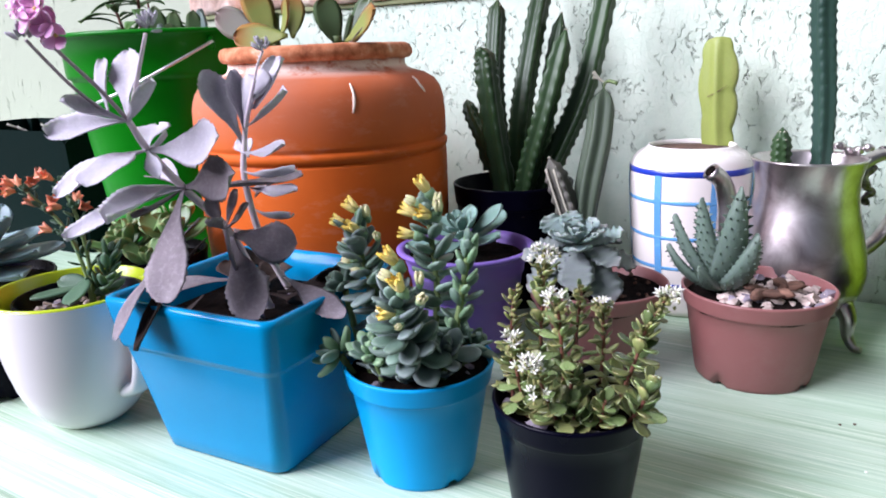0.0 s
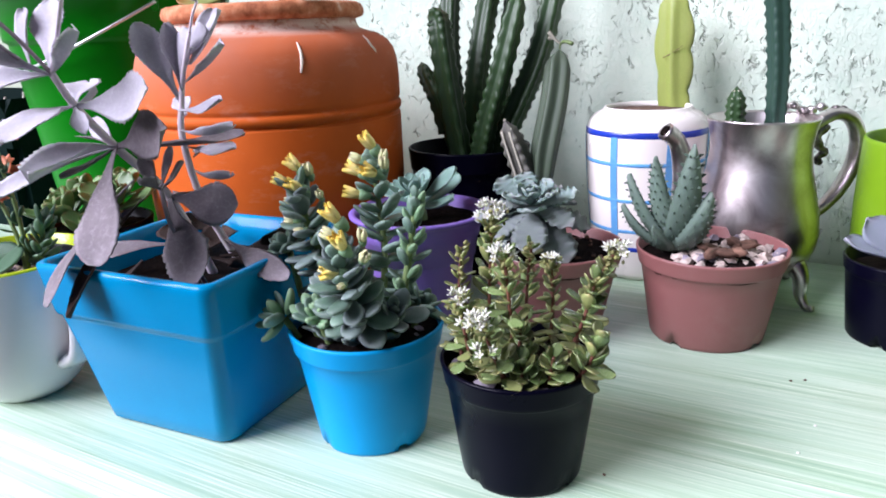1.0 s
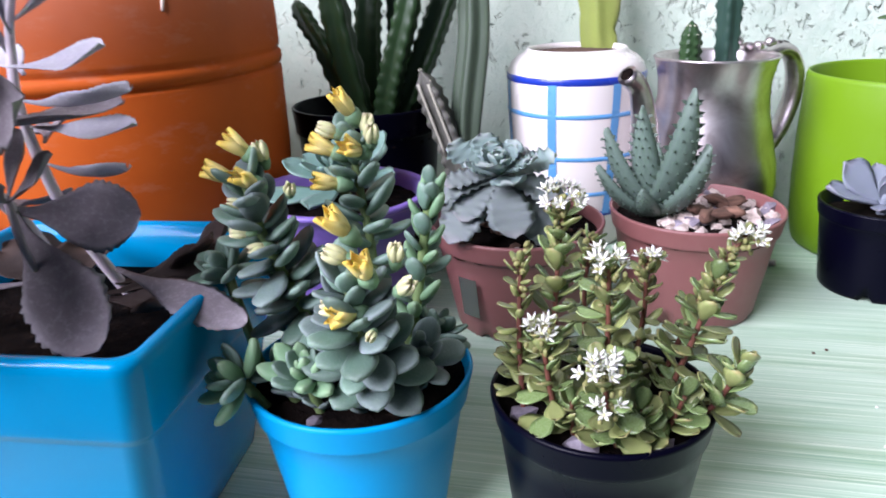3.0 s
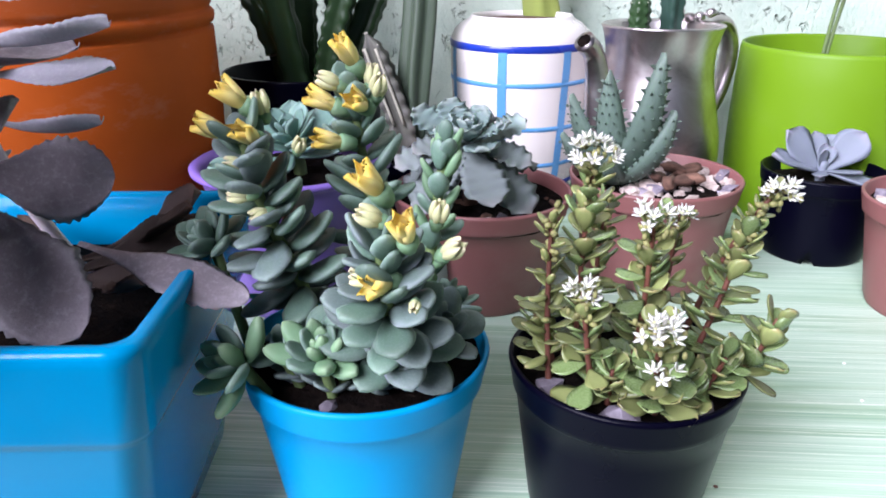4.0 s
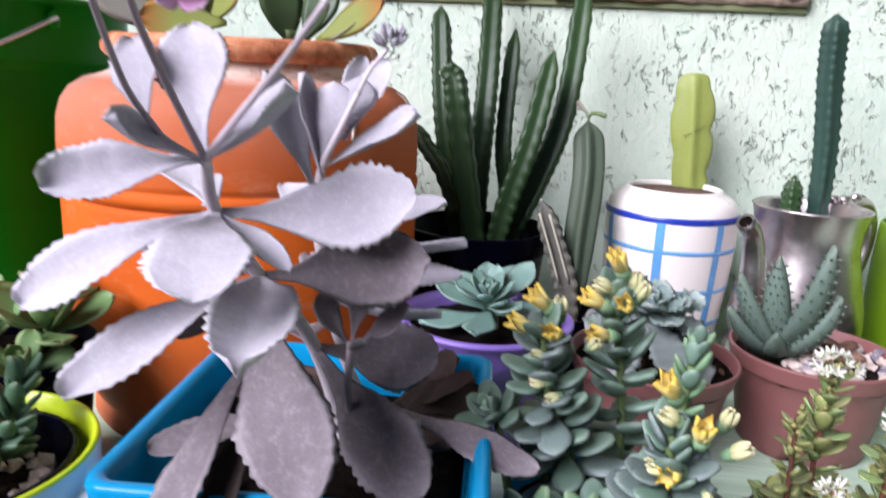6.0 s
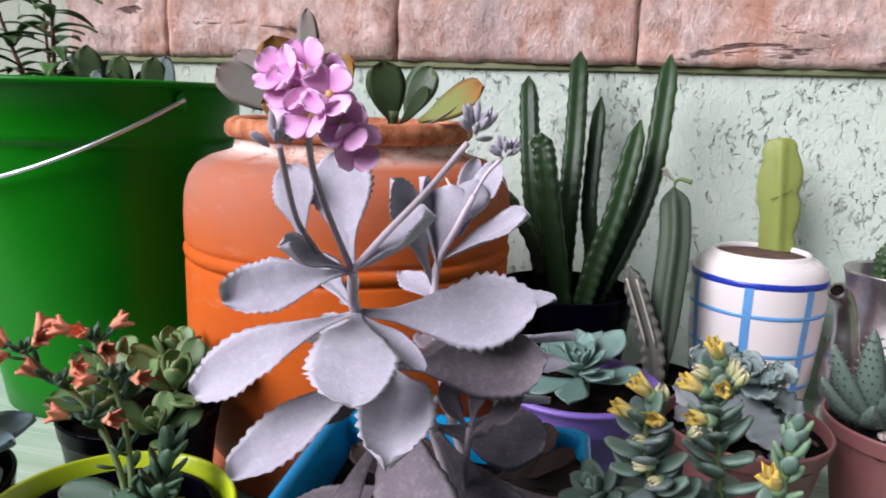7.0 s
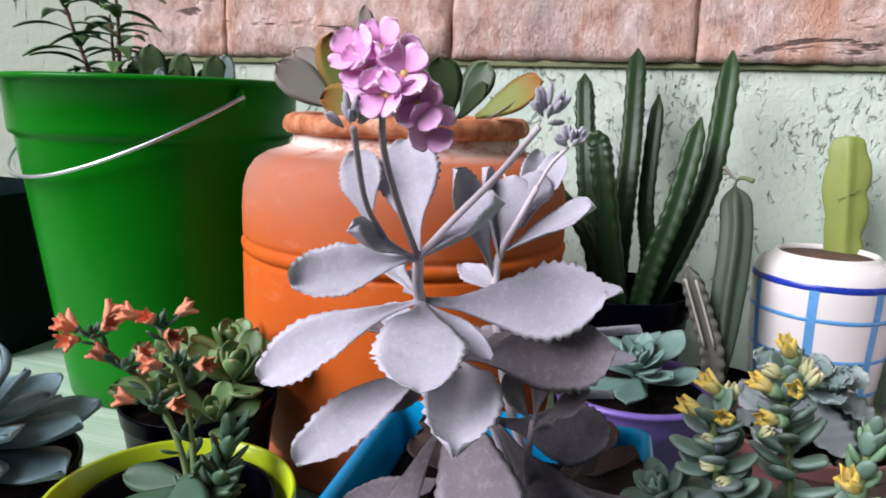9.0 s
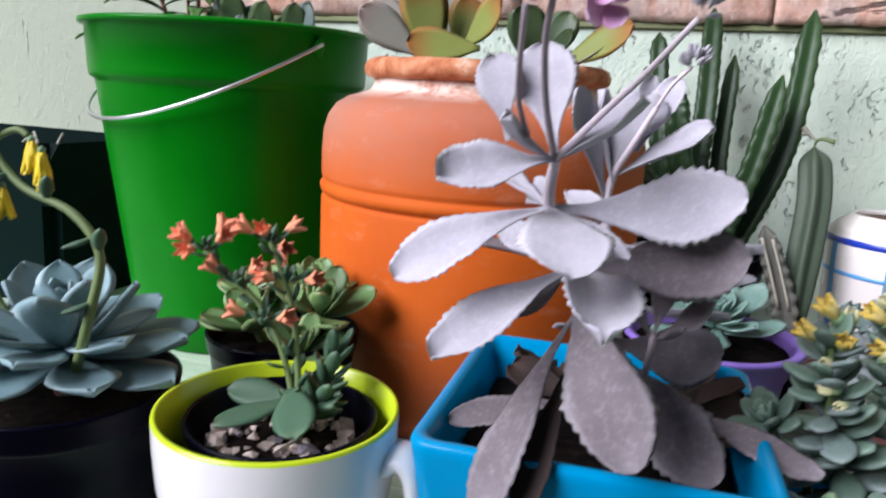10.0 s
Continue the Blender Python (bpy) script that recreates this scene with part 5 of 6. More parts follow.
for base, mid, tip, n, size in (
        ((-0.018, 0.0, 0.058), (-0.018, 0.002, 0.10), (-0.0165, 0.003, 0.134), 30, 0.0140), ((0.0, -0.008, 0.058), (0.001, -0.014, 0.092), (0.000, -0.019, 0.126), 26, 0.0135), ((0.022, 0.0, 0.058), (0.032, 0.004, 0.088), (0.038, 0.006, 0.112), 26, 0.0150),
        ((-0.028, -0.012, 0.058), (-0.030, -0.010, 0.09), (-0.030, -0.006, 0.122), 26, 0.0105), ((-0.014, -0.022, 0.058), (-0.018, -0.026, 0.082), (-0.021, -0.026, 0.103), 20, 0.0125), ((0.006, -0.026, 0.058), (0.002, -0.036, 0.08), (-0.001, -0.043, 0.101), 20, 0.0130),
        ((0.022, 0.016, 0.058), (0.034, 0.012, 0.1), (0.0470, 0.0090, 0.127), 30, 0.0085), ((0.010, 0.012, 0.058), (0.014, 0.010, 0.09), (0.014, 0.006, 0.118), 24, 0.0100), ((-0.006, 0.022, 0.058), (-0.008, 0.028, 0.09), (-0.006, 0.03, 0.115), 18, 0.0120), ((0.030, -0.010, 0.058), (0.040, -0.012, 0.072), (0.046, -0.012, 0.088), 16, 0.0140),
        ((-0.009, -0.022, 0.058), (-0.010, -0.026, 0.067), (-0.010, -0.029, 0.077), 12, 0.0120), ((0.010, -0.022, 0.058), (0.012, -0.026, 0.066), (0.013, -0.029, 0.076), 14, 0.0125), ((0.020, -0.017, 0.058), (0.024, -0.020, 0.067), (0.027, -0.023, 0.079), 14, 0.0125), ((-0.024, 0.005, 0.058), (-0.030, 0.004, 0.07), (-0.034, 0.004, 0.085), 12, 0.0125), ((0.004, -0.012, 0.058), (0.006, -0.016, 0.072), (0.008, -0.018, 0.088), 16, 0.0130)):
    tall = tip[2] > 0.1
    leafy_stem(kp, [base, mid, tip], 0.0012, REDSTEM, olive[:3] + olive_f if size > 0.011 else olivet + olive[:2], int(n * 1.35), size * (1.10 if tall else 1.12), 0.12 if tall else 0.3, -6 if tall else 16, 40, 0.55, jitter=28)
    # knobbly buds round the upper end of the stem
    if tall:
        line = smooth_line([base, mid, tip], 30)
        for i in range(26):
            q = line[rnd.randint(22, 30)]
            d = Vector((rnd.uniform(-1, 1), rnd.uniform(-1, 1), rnd.uniform(-0.5, 1))).normalized()
            part("bud", dot, None, kp, m=aim(q + d * rnd.uniform(0.0012, 0.0034), d.orthogonal(), d, rnd.uniform(0.8, 1.5)))
for c, n, sp in (((-0.0775, 0.3185, 0.1385), 9, 0.0065), ((-0.0613, 0.2955, 0.1240), 6, 0.005), ((-0.0823, 0.2885, 0.1020), 5, 0.0042), ((-0.0629, 0.2700, 0.0995), 7, 0.006), ((-0.0140, 0.3244, 0.1250), 7, 0.005), ((-0.047, 0.322, 0.1160), 3, 0.004), ((-0.060, 0.272, 0.0840), 2, 0.004)):
    white_head(c, n, sp)
pebbles(kp, [(-0.006, -0.031, 0.060), (-0.028, -0.013, 0.060), (0.018, -0.027, 0.06), (0.0, -0.02, 0.06)], GREYSTONE, 0.0055, 0.0075)

# ---------------------------------------------------------------- rose brown pot with the small aloe
ap = thing("aloe_pot", "small spiny aloe with pale pebbles in a rose brown plastic pot", "potted plant", (-0.0043, 0.5372, 0))
part("pot", notched(lathe(pot_profile(0.0409, 0.0540, 0.0687, 0.0125, 0.002), 72)), BROWN_PLASTIC, ap, "rose brown plastic nursery pot")
soil(ap, 0.0505, 0.060)
A0 = Vector((-0.0043, 0.5372, 0))


def aloe_leaf(base, tip, width, bend, up):
    """A thick tapering leaf, bent upward, with soft spines on its back and along its sides."""
    b, t = Vector(base) - A0, Vector(tip) - A0
    ln = (t - b).length
    w, th, cup = 0.82 * width / ln, 0.30 * width / ln, 0.10
    end = Vector((math.sin(bend) / bend, 0, (1 - math.cos(bend)) / bend))
    tilt = math.degrees(math.atan2(end.z, end.x))
    m = aim(b, t - b, up, 1.0) @ pose(0, 0, 0, 0, tilt, 0) @ Matrix.Scale(ln / end.length, 4)
    ob = part("leaf", leaf_bm(1, w, th, "tongue", bend, cup, nu=16, nv=8), ALOE, ap, m=m)
    bm2 = bmesh.new()
    xs, vals = [a for a, _ in WIDTHS["tongue"]], [c for _, c in WIDTHS["tongue"]]
    for i in range(1, 13):
        s = i / 13.2
        ang = bend * s
        x, z = math.sin(ang) / bend, (1 - math.cos(ang)) / bend
        nx, nz = -math.sin(ang), math.cos(ang)
        half = float(np.interp(s, xs, vals)) * w / 2
        for v in ((-1, -0.45, 0.1, 0.6, 1) if i % 2 else (-1, -0.7, -0.15, 0.4, 1)):
            edge = abs(v) > 0.99
            side = 1 if v > 0 else -1
            h = cup * w * v * v * min(1, s * 2) - (0 if edge else th / 2 * 0.92 * math.sqrt(1 - v * v))
            p = Vector((x + nx * h, v * half, z + nz * h))
            out = Vector((0, side, 0)) if edge else Vector((-nx, v * 0.8, -nz))
            along = Vector((nz, 0, -nx))
            q = 0.024 if edge else 0.017
            cross = out.cross(along)
            vs = [bm2.verts.new(p + along * q * 0.8), bm2.verts.new(p - along * q * 0.5 + cross * q * 0.6), bm2.verts.new(p - along * q * 0.5 - cross * q * 0.6), bm2.verts.new(p + out * q * 1.5 + along * q * 0.6)]
            for tri in ((0, 1, 3), (1, 2, 3), (2, 0, 3)):
                bm2.faces.new([vs[e] for e in tri])
    tagged(part("spine_cover", bm2, ALOE_SPINE, ob, "tiny dark spines", smooth=False), kind="stuff")


ALOE_SPINE = Mat("dark_green_spine", (0.055, 0.085, 0.06), 0.6).m
AC = (-0.030, 0.533, 0.064)
for tip, w, bend in (((-0.0144, 0.5046, 0.1476), 0.028, 0.85), ((-0.0428, 0.5125, 0.1365), 0.025, 0.6), ((-0.0631, 0.5198, 0.1214), 0.025, 0.7), ((-0.003, 0.512, 0.114), 0.026, 1.3),
                     ((-0.067, 0.520, 0.098), 0.022, 1.0), ((-0.040, 0.503, 0.088), 0.020, 0.9), ((-0.03, 0.556, 0.105), 0.022, 0.7)):
    mid = (Vector(AC) + Vector(tip)) / 2
    aloe_leaf(AC, tip, w, bend, (AC[0] - mid.x, AC[1] + 0.008 - mid.y, 0.016))
pebbles(ap, [(x * 0.94 + 0.003, y * 0.94, 0.0615 + 0.001 * (i % 3)) for i, (x, y, z) in enumerate(scatter(0.048, 0, 70, 0.006, 11)) if x > -0.026], PEBBLE, 0.0040, 0.0075)
for x, y, a in ((0.012, -0.018, 20), (0.018, -0.012, -40), (0.004, -0.022, 70), (0.022, 0.006, 10), (0.014, 0.012, 120), (0.0, -0.01, 50)):
    part("bark_chip", ball((0, 0, 0), (0.010, 0.0042, 0.0035), None, 2, 0.6), BARK, ap, m=pose(x, y, 0.069, rnd.uniform(-20, 20), rnd.uniform(-20, 20), a))

# ---------------------------------------------------------------- rose brown pot with the ruffled echeveria
rp = thing("ruffled_echeveria_pot", "grey green ruffled echeveria in a rose brown plastic pot", "potted plant", (-0.1148, 0.5011, 0))
part("pot", notched(lathe(pot_profile(0.0376, 0.0543, 0.0684, 0.0125, 0.002), 72)), BROWN_PLASTIC, rp, "rose brown plastic nursery pot")
soil(rp, 0.051, 0.060)
ruf = leaf_meshes("leaf", RUFFLE, 4, length=1, width=0.62, thick=0.05, shape="wedge", bend=-0.5, cup=0.05, ruffle=0.055, teeth=1, tooth=0.09, nu=40, nv=6)
rufn = leaf_meshes("leaf", RUFFLE_NEW, 3, length=1, width=0.72, thick=0.06, shape="wedge", bend=0.3, cup=0.1, ruffle=0.06, teeth=1, tooth=0.08, nu=40, nv=6)
part("stem", tube([(-0.006, -0.012, 0.058), (-0.007, -0.018, 0.098)], 0.0045, 6, 8), BARK, rp)
rosette(rp, (-0.008, -0.020, 0.094), (0.0, -0.28, 1), ruf, 11, 0.046, -22, 4, 0.9, 0.1)
rosette(rp, (-0.008, -0.020, 0.099), (0.0, -0.28, 1), ruf[:2] + rufn, 10, 0.035, 0, 26, 0.8, 0.1, start=1.0)
rosette(rp, (-0.008, -0.021, 0.102), (0.0, -0.28, 1), rufn, 13, 0.022, 22, 74, 0.5, 0.12, start=0.4)
pebbles(rp, scatter(0.045, 0.061, 26, 0.012, 21), BARK, 0.0015, 0.004)
pebbles(rp, [(0.012, -0.036, 0.062), (0.005, -0.04, 0.062)], PEBBLE, 0.003, 0.005)
tag_bm = bmesh.new()
for i in range(7):
    a = radians(-128 + 2.6 * i)
    tag_bm.verts.new((0.0455 * math.cos(a), 0.0455 * math.sin(a), 0.018))
    tag_bm.verts.new((0.0495 * math.cos(a), 0.0495 * math.sin(a), 0.044))
tag_bm.verts.ensure_lookup_table()
for i in range(6):
    tag_bm.faces.new([tag_bm.verts[q] for q in (2 * i, 2 * i + 2, 2 * i + 3, 2 * i + 1)])
bmesh.ops.solidify(tag_bm, geom=list(tag_bm.faces), thickness=0.0003)
part("sticker", tag_bm, Mat("paper_sticker", (0.7, 0.7, 0.68), 0.7).m, rp, "white paper price sticker")

# ---------------------------------------------------------------- violet pot with the mint echeveria
vp = thing("mint_echeveria_pot", "mint green echeveria rosette in a violet plastic pot", "potted plant", (-0.2255, 0.489, 0))
part("pot", lathe([(0, 0.004), (0.033, 0.004), (0.034, 0), (0.037, 0.001), (0.0385, 0.006), (0.0425, 0.04), (0.046, 0.062), (0.0468, 0.066), (0.0485, 0.0672), (0.0490, 0.072), (0.0500, 0.0745), (0.0508, 0.0765), (0.0515, 0.081), (0.0552, 0.0835), (0.0576, 0.0850), (0.0578, 0.0868), (0.0560, 0.0880), (0.0520, 0.0870), (0.0495, 0.083), (0.045, 0.05), (0, 0.05)], 80), PURPLE_PLASTIC, vp, "violet plastic pot with a flared rim")
soil(vp, 0.0485, 0.079)
mint = leaf_meshes("leaf", MINT, 4, length=1, width=0.54, thick=0.09, shape="mucro", bend=0.35, cup=0.12, nu=14, nv=6)
part("stem", tube([(0.006, -0.004, 0.076), (0.004, -0.006, 0.104)], 0.004, 6, 8), GREENSTEM, vp)
rosette(vp, (0.003, -0.006, 0.090), (-0.1, -0.3, 1), mint, 9, 0.0455, -4, 18, 0.78, 0.08, start=0.5)
rosette(vp, (0.003, -0.008, 0.099), (-0.1, -0.35, 1), mint, 18, 0.026, 18, 84, 0.32, 0.1, start=2.0)

# ---------------------------------------------------------------- black pot with the tall columnar cacti
cp = thing("columnar_cactus_pot", "clump of tall dark green columnar cacti in a black plastic pot", "potted plant", (-0.247, 0.622, 0))
part("pot", notched(lathe(pot_profile(0.047, 0.0592, 0.119, 0.02, 0.0015), 72)), BLACK_PLASTIC, cp, "black plastic pot")
soil(cp, 0.0555, 0.098)
C0 = Vector((-0.247, 0.622, 0))


def cactus(parent, points, r, mat, ribs=4, name="stem", deep=0.40, origin=C0, spines=True, taper=0.15, step=0.011, foot=0.86):
    """A ribbed column with a pale areole every centimetre along each rib."""
    pts = [Vector(p) - origin for p in points]
    seg = ribs * 6
    n = 60
    total = sum((b - a).length for a, b in zip(pts, pts[1:]))
    every = max(3, round(step / (total / n)))
    cap = 1 - min(0.4, 2.0 * r / total)

    def rad(f):
        return r * (1 - taper * f) * max(0.10, 1 - max(0, (f - cap) / (1 - cap)) ** 2.6) * (foot + (1 - foot) * math.sin(min(1, f * 2.2) * math.pi / 2))
    def sec(a, f):
        x = 0.5 + 0.5 * math.cos(ribs * a)
        return 1 - deep + deep * x ** 1.25 + (0.10 if spines else 0.0) * math.cos(2 * math.pi * f * n / every) * x * x
    ob = part(name, tube(pts, rad, n, seg, sec), mat, parent)
    if spines:
        ln = sum((b - a).length for a, b in zip(pts, pts[1:]))
        line = smooth_line(pts, n)
        side = None
        bm2 = bmesh.new()
        for i, p in enumerate(line):
            d = (line[min(i + 1, n)] - line[max(i - 1, 0)]).normalized()
            if side is None:
                side = d.orthogonal().normalized()
            side = (side - d * side.dot(d)).normalized()
            up = d.cross(side)
            if i % every or i < 2:
                continue
            for q in range(ribs):
                a = 2 * math.pi * q / ribs
                o = side * math.cos(a) + up * math.sin(a)
                c = p + o * rad(i / n) * 0.99
                made = bmesh.ops.create_icosphere(bm2, subdivisions=1, radius=0.0008)["verts"]
                bmesh.ops.translate(bm2, verts=made, vec=c)
        tagged(part("areole_wool", bm2, AREOLE, ob, "pale woolly areoles"), kind="stuff")
    return ob


for pts, r, mat in (
        ([(-0.244, 0.604, 0.093), (-0.2478, 0.6054, 0.112), (-0.2584, 0.6065, 0.1684), (-0.2668, 0.610, 0.2165), (-0.2716, 0.6134, 0.2362), (-0.2819, 0.6121, 0.2385)], 0.0128, CACTUS),
        ([(-0.262, 0.640, 0.093), (-0.283, 0.655, 0.20), (-0.296, 0.690, 0.294)], 0.0118, CACTUS),
        ([(-0.2521, 0.6436, 0.093), (-0.2505, 0.647, 0.17), (-0.2495, 0.668, 0.235), (-0.253, 0.715, 0.318)], 0.0128, CACTUS),
        ([(-0.2318, 0.646, 0.093), (-0.2268, 0.664, 0.1366), (-0.2333, 0.672, 0.1837), (-0.231, 0.705, 0.278)], 0.0104, CACTUS),
        ([(-0.2330, 0.612, 0.093), (-0.2235, 0.612, 0.138), (-0.2085, 0.616, 0.190), (-0.1955, 0.631, 0.2596)], 0.0122, CACTUS),
        ([(-0.2300, 0.624, 0.093), (-0.2014, 0.6365, 0.1553), (-0.1830, 0.654, 0.215), (-0.174, 0.690, 0.315)], 0.0132, CACTUS),
        ([(-0.2630, 0.607, 0.132), (-0.2760, 0.614, 0.1609), (-0.2920, 0.625, 0.179), (-0.3041, 0.634, 0.1965)], 0.0090, CACTUS)):
    cactus(cp, pts, r, mat)
# grey fallen-looking columns in a low black pot between the clump and the pitcher
gp = thing("grey_cactus_pot", "short grey green cactus stems in a low black plastic pot", "potted plant", (-0.160, 0.604, 0))
part("pot", notched(lathe(pot_profile(0.022, 0.0280, 0.058, 0.009, 0.001), 48)), BLACK_PLASTIC, gp)
soil(gp, 0.0255, 0.052)
G0 = Vector((-0.160, 0.604, 0))
cactus(gp, [(-0.164, 0.598, 0.050), (-0.1637, 0.6063, 0.110), (-0.1605, 0.6260, 0.165), (-0.1640, 0.6457, 0.2055)], 0.0136, CACTUS_DULL, 5, "stem", 0.36, G0, False, 0.05, foot=0.30)
# a withered flower on the tip of the upright stem
for p, mat in ((((-0.1640, 0.6455, 0.204), (-0.1630, 0.646, 0.2105), (-0.158, 0.644, 0.2125), (-0.1505, 0.642, 0.2105)), GREENSTEM), (((-0.1630, 0.646, 0.2105), (-0.168, 0.645, 0.2145), (-0.174, 0.644, 0.2210)), AREOLE), (((-0.169, 0.645, 0.2150), (-0.1745, 0.645, 0.2160)), AREOLE)):
    part("flower", tube([Vector(q) - G0 for q in p], lambda f: 0.0007 + 0.0014 * f, 10, 6), mat, gp)
dry = cactus(gp, [(-0.168, 0.596, 0.050), (-0.1730, 0.597, 0.085), (-0.1850, 0.596, 0.118), (-0.1960, 0.594, 0.1475)], 0.0135, CACTUS_DRY, 4, "stem", 0.50, G0, True, 0.22, foot=0.8)
for dx in (-0.003, 0.0045):
    part("dry_rib", tube([Vector(q) - G0 + Vector((dx, -0.0092, 0)) for q in ((-0.1745, 0.597, 0.085), (-0.1850, 0.596, 0.115), (-0.1935, 0.597, 0.138))], 0.0011, 8, 6), AREOLE, dry, "pale corky rib")

# ---------------------------------------------------------------- painted pitcher
wp = thing("painted_pitcher", "white ceramic pot with painted blue checks holding a pale cactus", "pot", (-0.087, 0.667, 0))
PB = [(0, 0.004), (0.036, 0.004), (0.037, 0), (0.041, 0.001), (0.043, 0.006), (0.0435, 0.016), (0.0462, 0.026), (0.0492, 0.05), (0.0520, 0.08), (0.0537, 0.108), (0.0545, 0.128), (0.0541, 0.1365), (0.0515, 0.1437), (0.0465, 0.1485), (0.0415, 0.1510), (0.0394, 0.1530), (0.0386, 0.1545), (0.0368, 0.1545), (0.0358, 0.151), (0.045, 0.12), (0.04, 0.05), (0, 0.05)]
part("body", lathe(PB, 80), CREAM_GLAZE, wp)
outer = PB[5:13]


def on_pot(z, off=0.0004):
    return float(np.interp(z, [p[1] for p in outer], [p[0] for p in outer])) + off


def band(z, h, mat):
    zs = [z - h / 2 + h * i / 4 for i in range(5)]
    part("painted_band", lathe([(on_pot(q, -0.0008 if i in (0, 4) else 0.00045), q) for i, q in enumerate(zs)], 80, 0.00025), mat, wp)


band(0.1345, 0.0078, COBALT)
for z in (0.109, 0.0765, 0.048):
    band(z, 0.0050, AZURE)
band(0.031, 0.006, COBALT)
part("soil", lathe([(0.036, 0.13), (0.0362, 0.1505), (0.02, 0.1515), (0, 0.1515)], 40), BARK, wp)
for i in range(7):
    a = radians(-106 + i * 51.43)
    bm = bmesh.new()
    half = 0.0034
    prev = None
    for q in range(15):
        z = 0.031 + (0.1325 - 0.031) * q / 14
        rr = on_pot(z, 0.0005)
        wob = 0.010 * math.sin(q * 0.5 + i)
        pair = [bm.verts.new((rr * math.cos(a + s * (half / rr) + wob * 0.3), rr * math.sin(a + s * (half / rr) + wob * 0.3), z)) for s in (-1, -0.3, 0.3, 1)]
        if prev:
            for u2 in range(3):
                bm.faces.new((prev[u2], prev[u2 + 1], pair[u2 + 1], pair[u2]))
        prev = pair
    bmesh.ops.recalc_face_normals(bm, faces=bm.faces)
    if sum(f.normal.dot(Vector((math.cos(a), math.sin(a), 0))) for f in bm.faces) < 0:
        bmesh.ops.reverse_faces(bm, faces=bm.faces)
    part("painted_stripe", bm, AZURE, wp)
pad = ball((0, 0, 0), (0.0185, 0.0060, 0.055), None, 4)
for v in pad.verts:
    v.co.x *= max(0.04, 1 - (v.co.z / 0.055) ** 2) ** -0.24
    f = (v.co.z + 0.054) / 0.108
    v.co.x *= (0.80 + 0.26 * f) * (0.84 + 0.22 * abs(math.sin(f * (9.5 if v.co.x > 0 else 7.5) + (0.9 if v.co.x > 0 else 0.2))) ** 0.7)
    v.co.y += 0.0035 * math.exp(-(v.co.x / 0.004) ** 2) * (1 if v.co.y > 0 else -1)
    if v.co.z < -0.03:
        v.co.x *= 1.0 + 0.25 * min(1.0, (-0.03 - v.co.z) / 0.02)
part("cactus_pad", pad, PALECACTUS, wp, "pale yellow green flat cactus pad", m=pose(0.0145, 0.030, 0.193, -4, -4, -6))
part("scar", tube([(0.006, 0.0225, 0.195), (0.014, 0.0215, 0.199), (0.023, 0.0235, 0.205)], lambda f: 0.0004 - 0.0002 * f, 8, 6), BARK, wp, "thin brown scar")

# ---------------------------------------------------------------- silver jug
jg = thing("silver_jug", "tarnished silver jug with swan spout and scrolled handle holding cacti", "jug", (0.013, 0.636, 0))
part("body", lathe([(0, 0.020), (0.022, 0.0195), (0.034, 0.024), (0.043, 0.033), (0.0485, 0.046), (0.0502, 0.058), (0.0485, 0.074), (0.0445, 0.092), (0.0405, 0.110), (0.0388, 0.124), (0.0392, 0.134), (0.0412, 0.144), (0.0428, 0.149), (0.0436, 0.1505), (0.0425, 0.1512), (0.0405, 0.149), (0.037, 0.125), (0, 0.12)], 80), SILVER, jg)
soil(jg, 0.037, 0.132)
sd = Vector((-0.062, -0.060, 0)).normalized()
part("spout", tube([sd * 0.040 + Vector((0, 0, 0.046)), sd * 0.062 + Vector((0, 0, 0.066)), sd * 0.067 + Vector((0, 0, 0.094)), sd * 0.071 + Vector((0, 0, 0.119)), sd * 0.077 + Vector((0, 0, 0.136)), sd * 0.088 + Vector((0, 0, 0.1455))], lambda f: 0.0150 - 0.0095 * f ** 0.7 + 0.0016 * max(0, f - 0.8) / 0.2, 28, 16), SILVER, jg)
# soil-dark disc on the closed tip, standing for the shaded opening
part("spout_mouth", tube([sd * 0.0872 + Vector((0, 0, 0.1450)), sd * 0.0886 + Vector((0, 0, 0.1462))], 0.0046, 3, 14), SOIL, jg, "dark disc painting the shade in the spout's mouth")
hd = Vector((0.074, 0.066, 0)).normalized()
bm = tube([hd * 0.040 + Vector((0, 0, 0.1340)), hd * 0.052 + Vector((0, 0, 0.1430)), hd * 0.068 + Vector((0, 0, 0.1490)), hd * 0.083 + Vector((0, 0, 0.1440)), hd * 0.0915 + Vector((0, 0, 0.128)), hd * 0.0905 + Vector((0, 0, 0.108)), hd * 0.080 + Vector((0, 0, 0.086)), hd * 0.064 + Vector((0, 0, 0.070)), hd * 0.048 + Vector((0, 0, 0.062))], lambda f: 0.0046 + 0.0012 * math.sin(math.pi * f), 48, 12)
wide = hd.cross(Vector((0, 0, 1)))
for v in bm.verts:
    v.co += wide * (v.co.dot(wide) * 0.35)
part("handle", bm, SILVER, jg, "smooth curved strap handle")
for f, z, s in ((0.060, 0.1500, 0.0030), (0.067, 0.1535, 0.0034), (0.074, 0.1530, 0.0030), (0.081, 0.1495, 0.0026)):
    part("scroll", ball(hd * f + Vector((0, 0, z)), (s, s * 0.8, s * 0.75), None, 2, 0.5), OLDSILVER, jg)
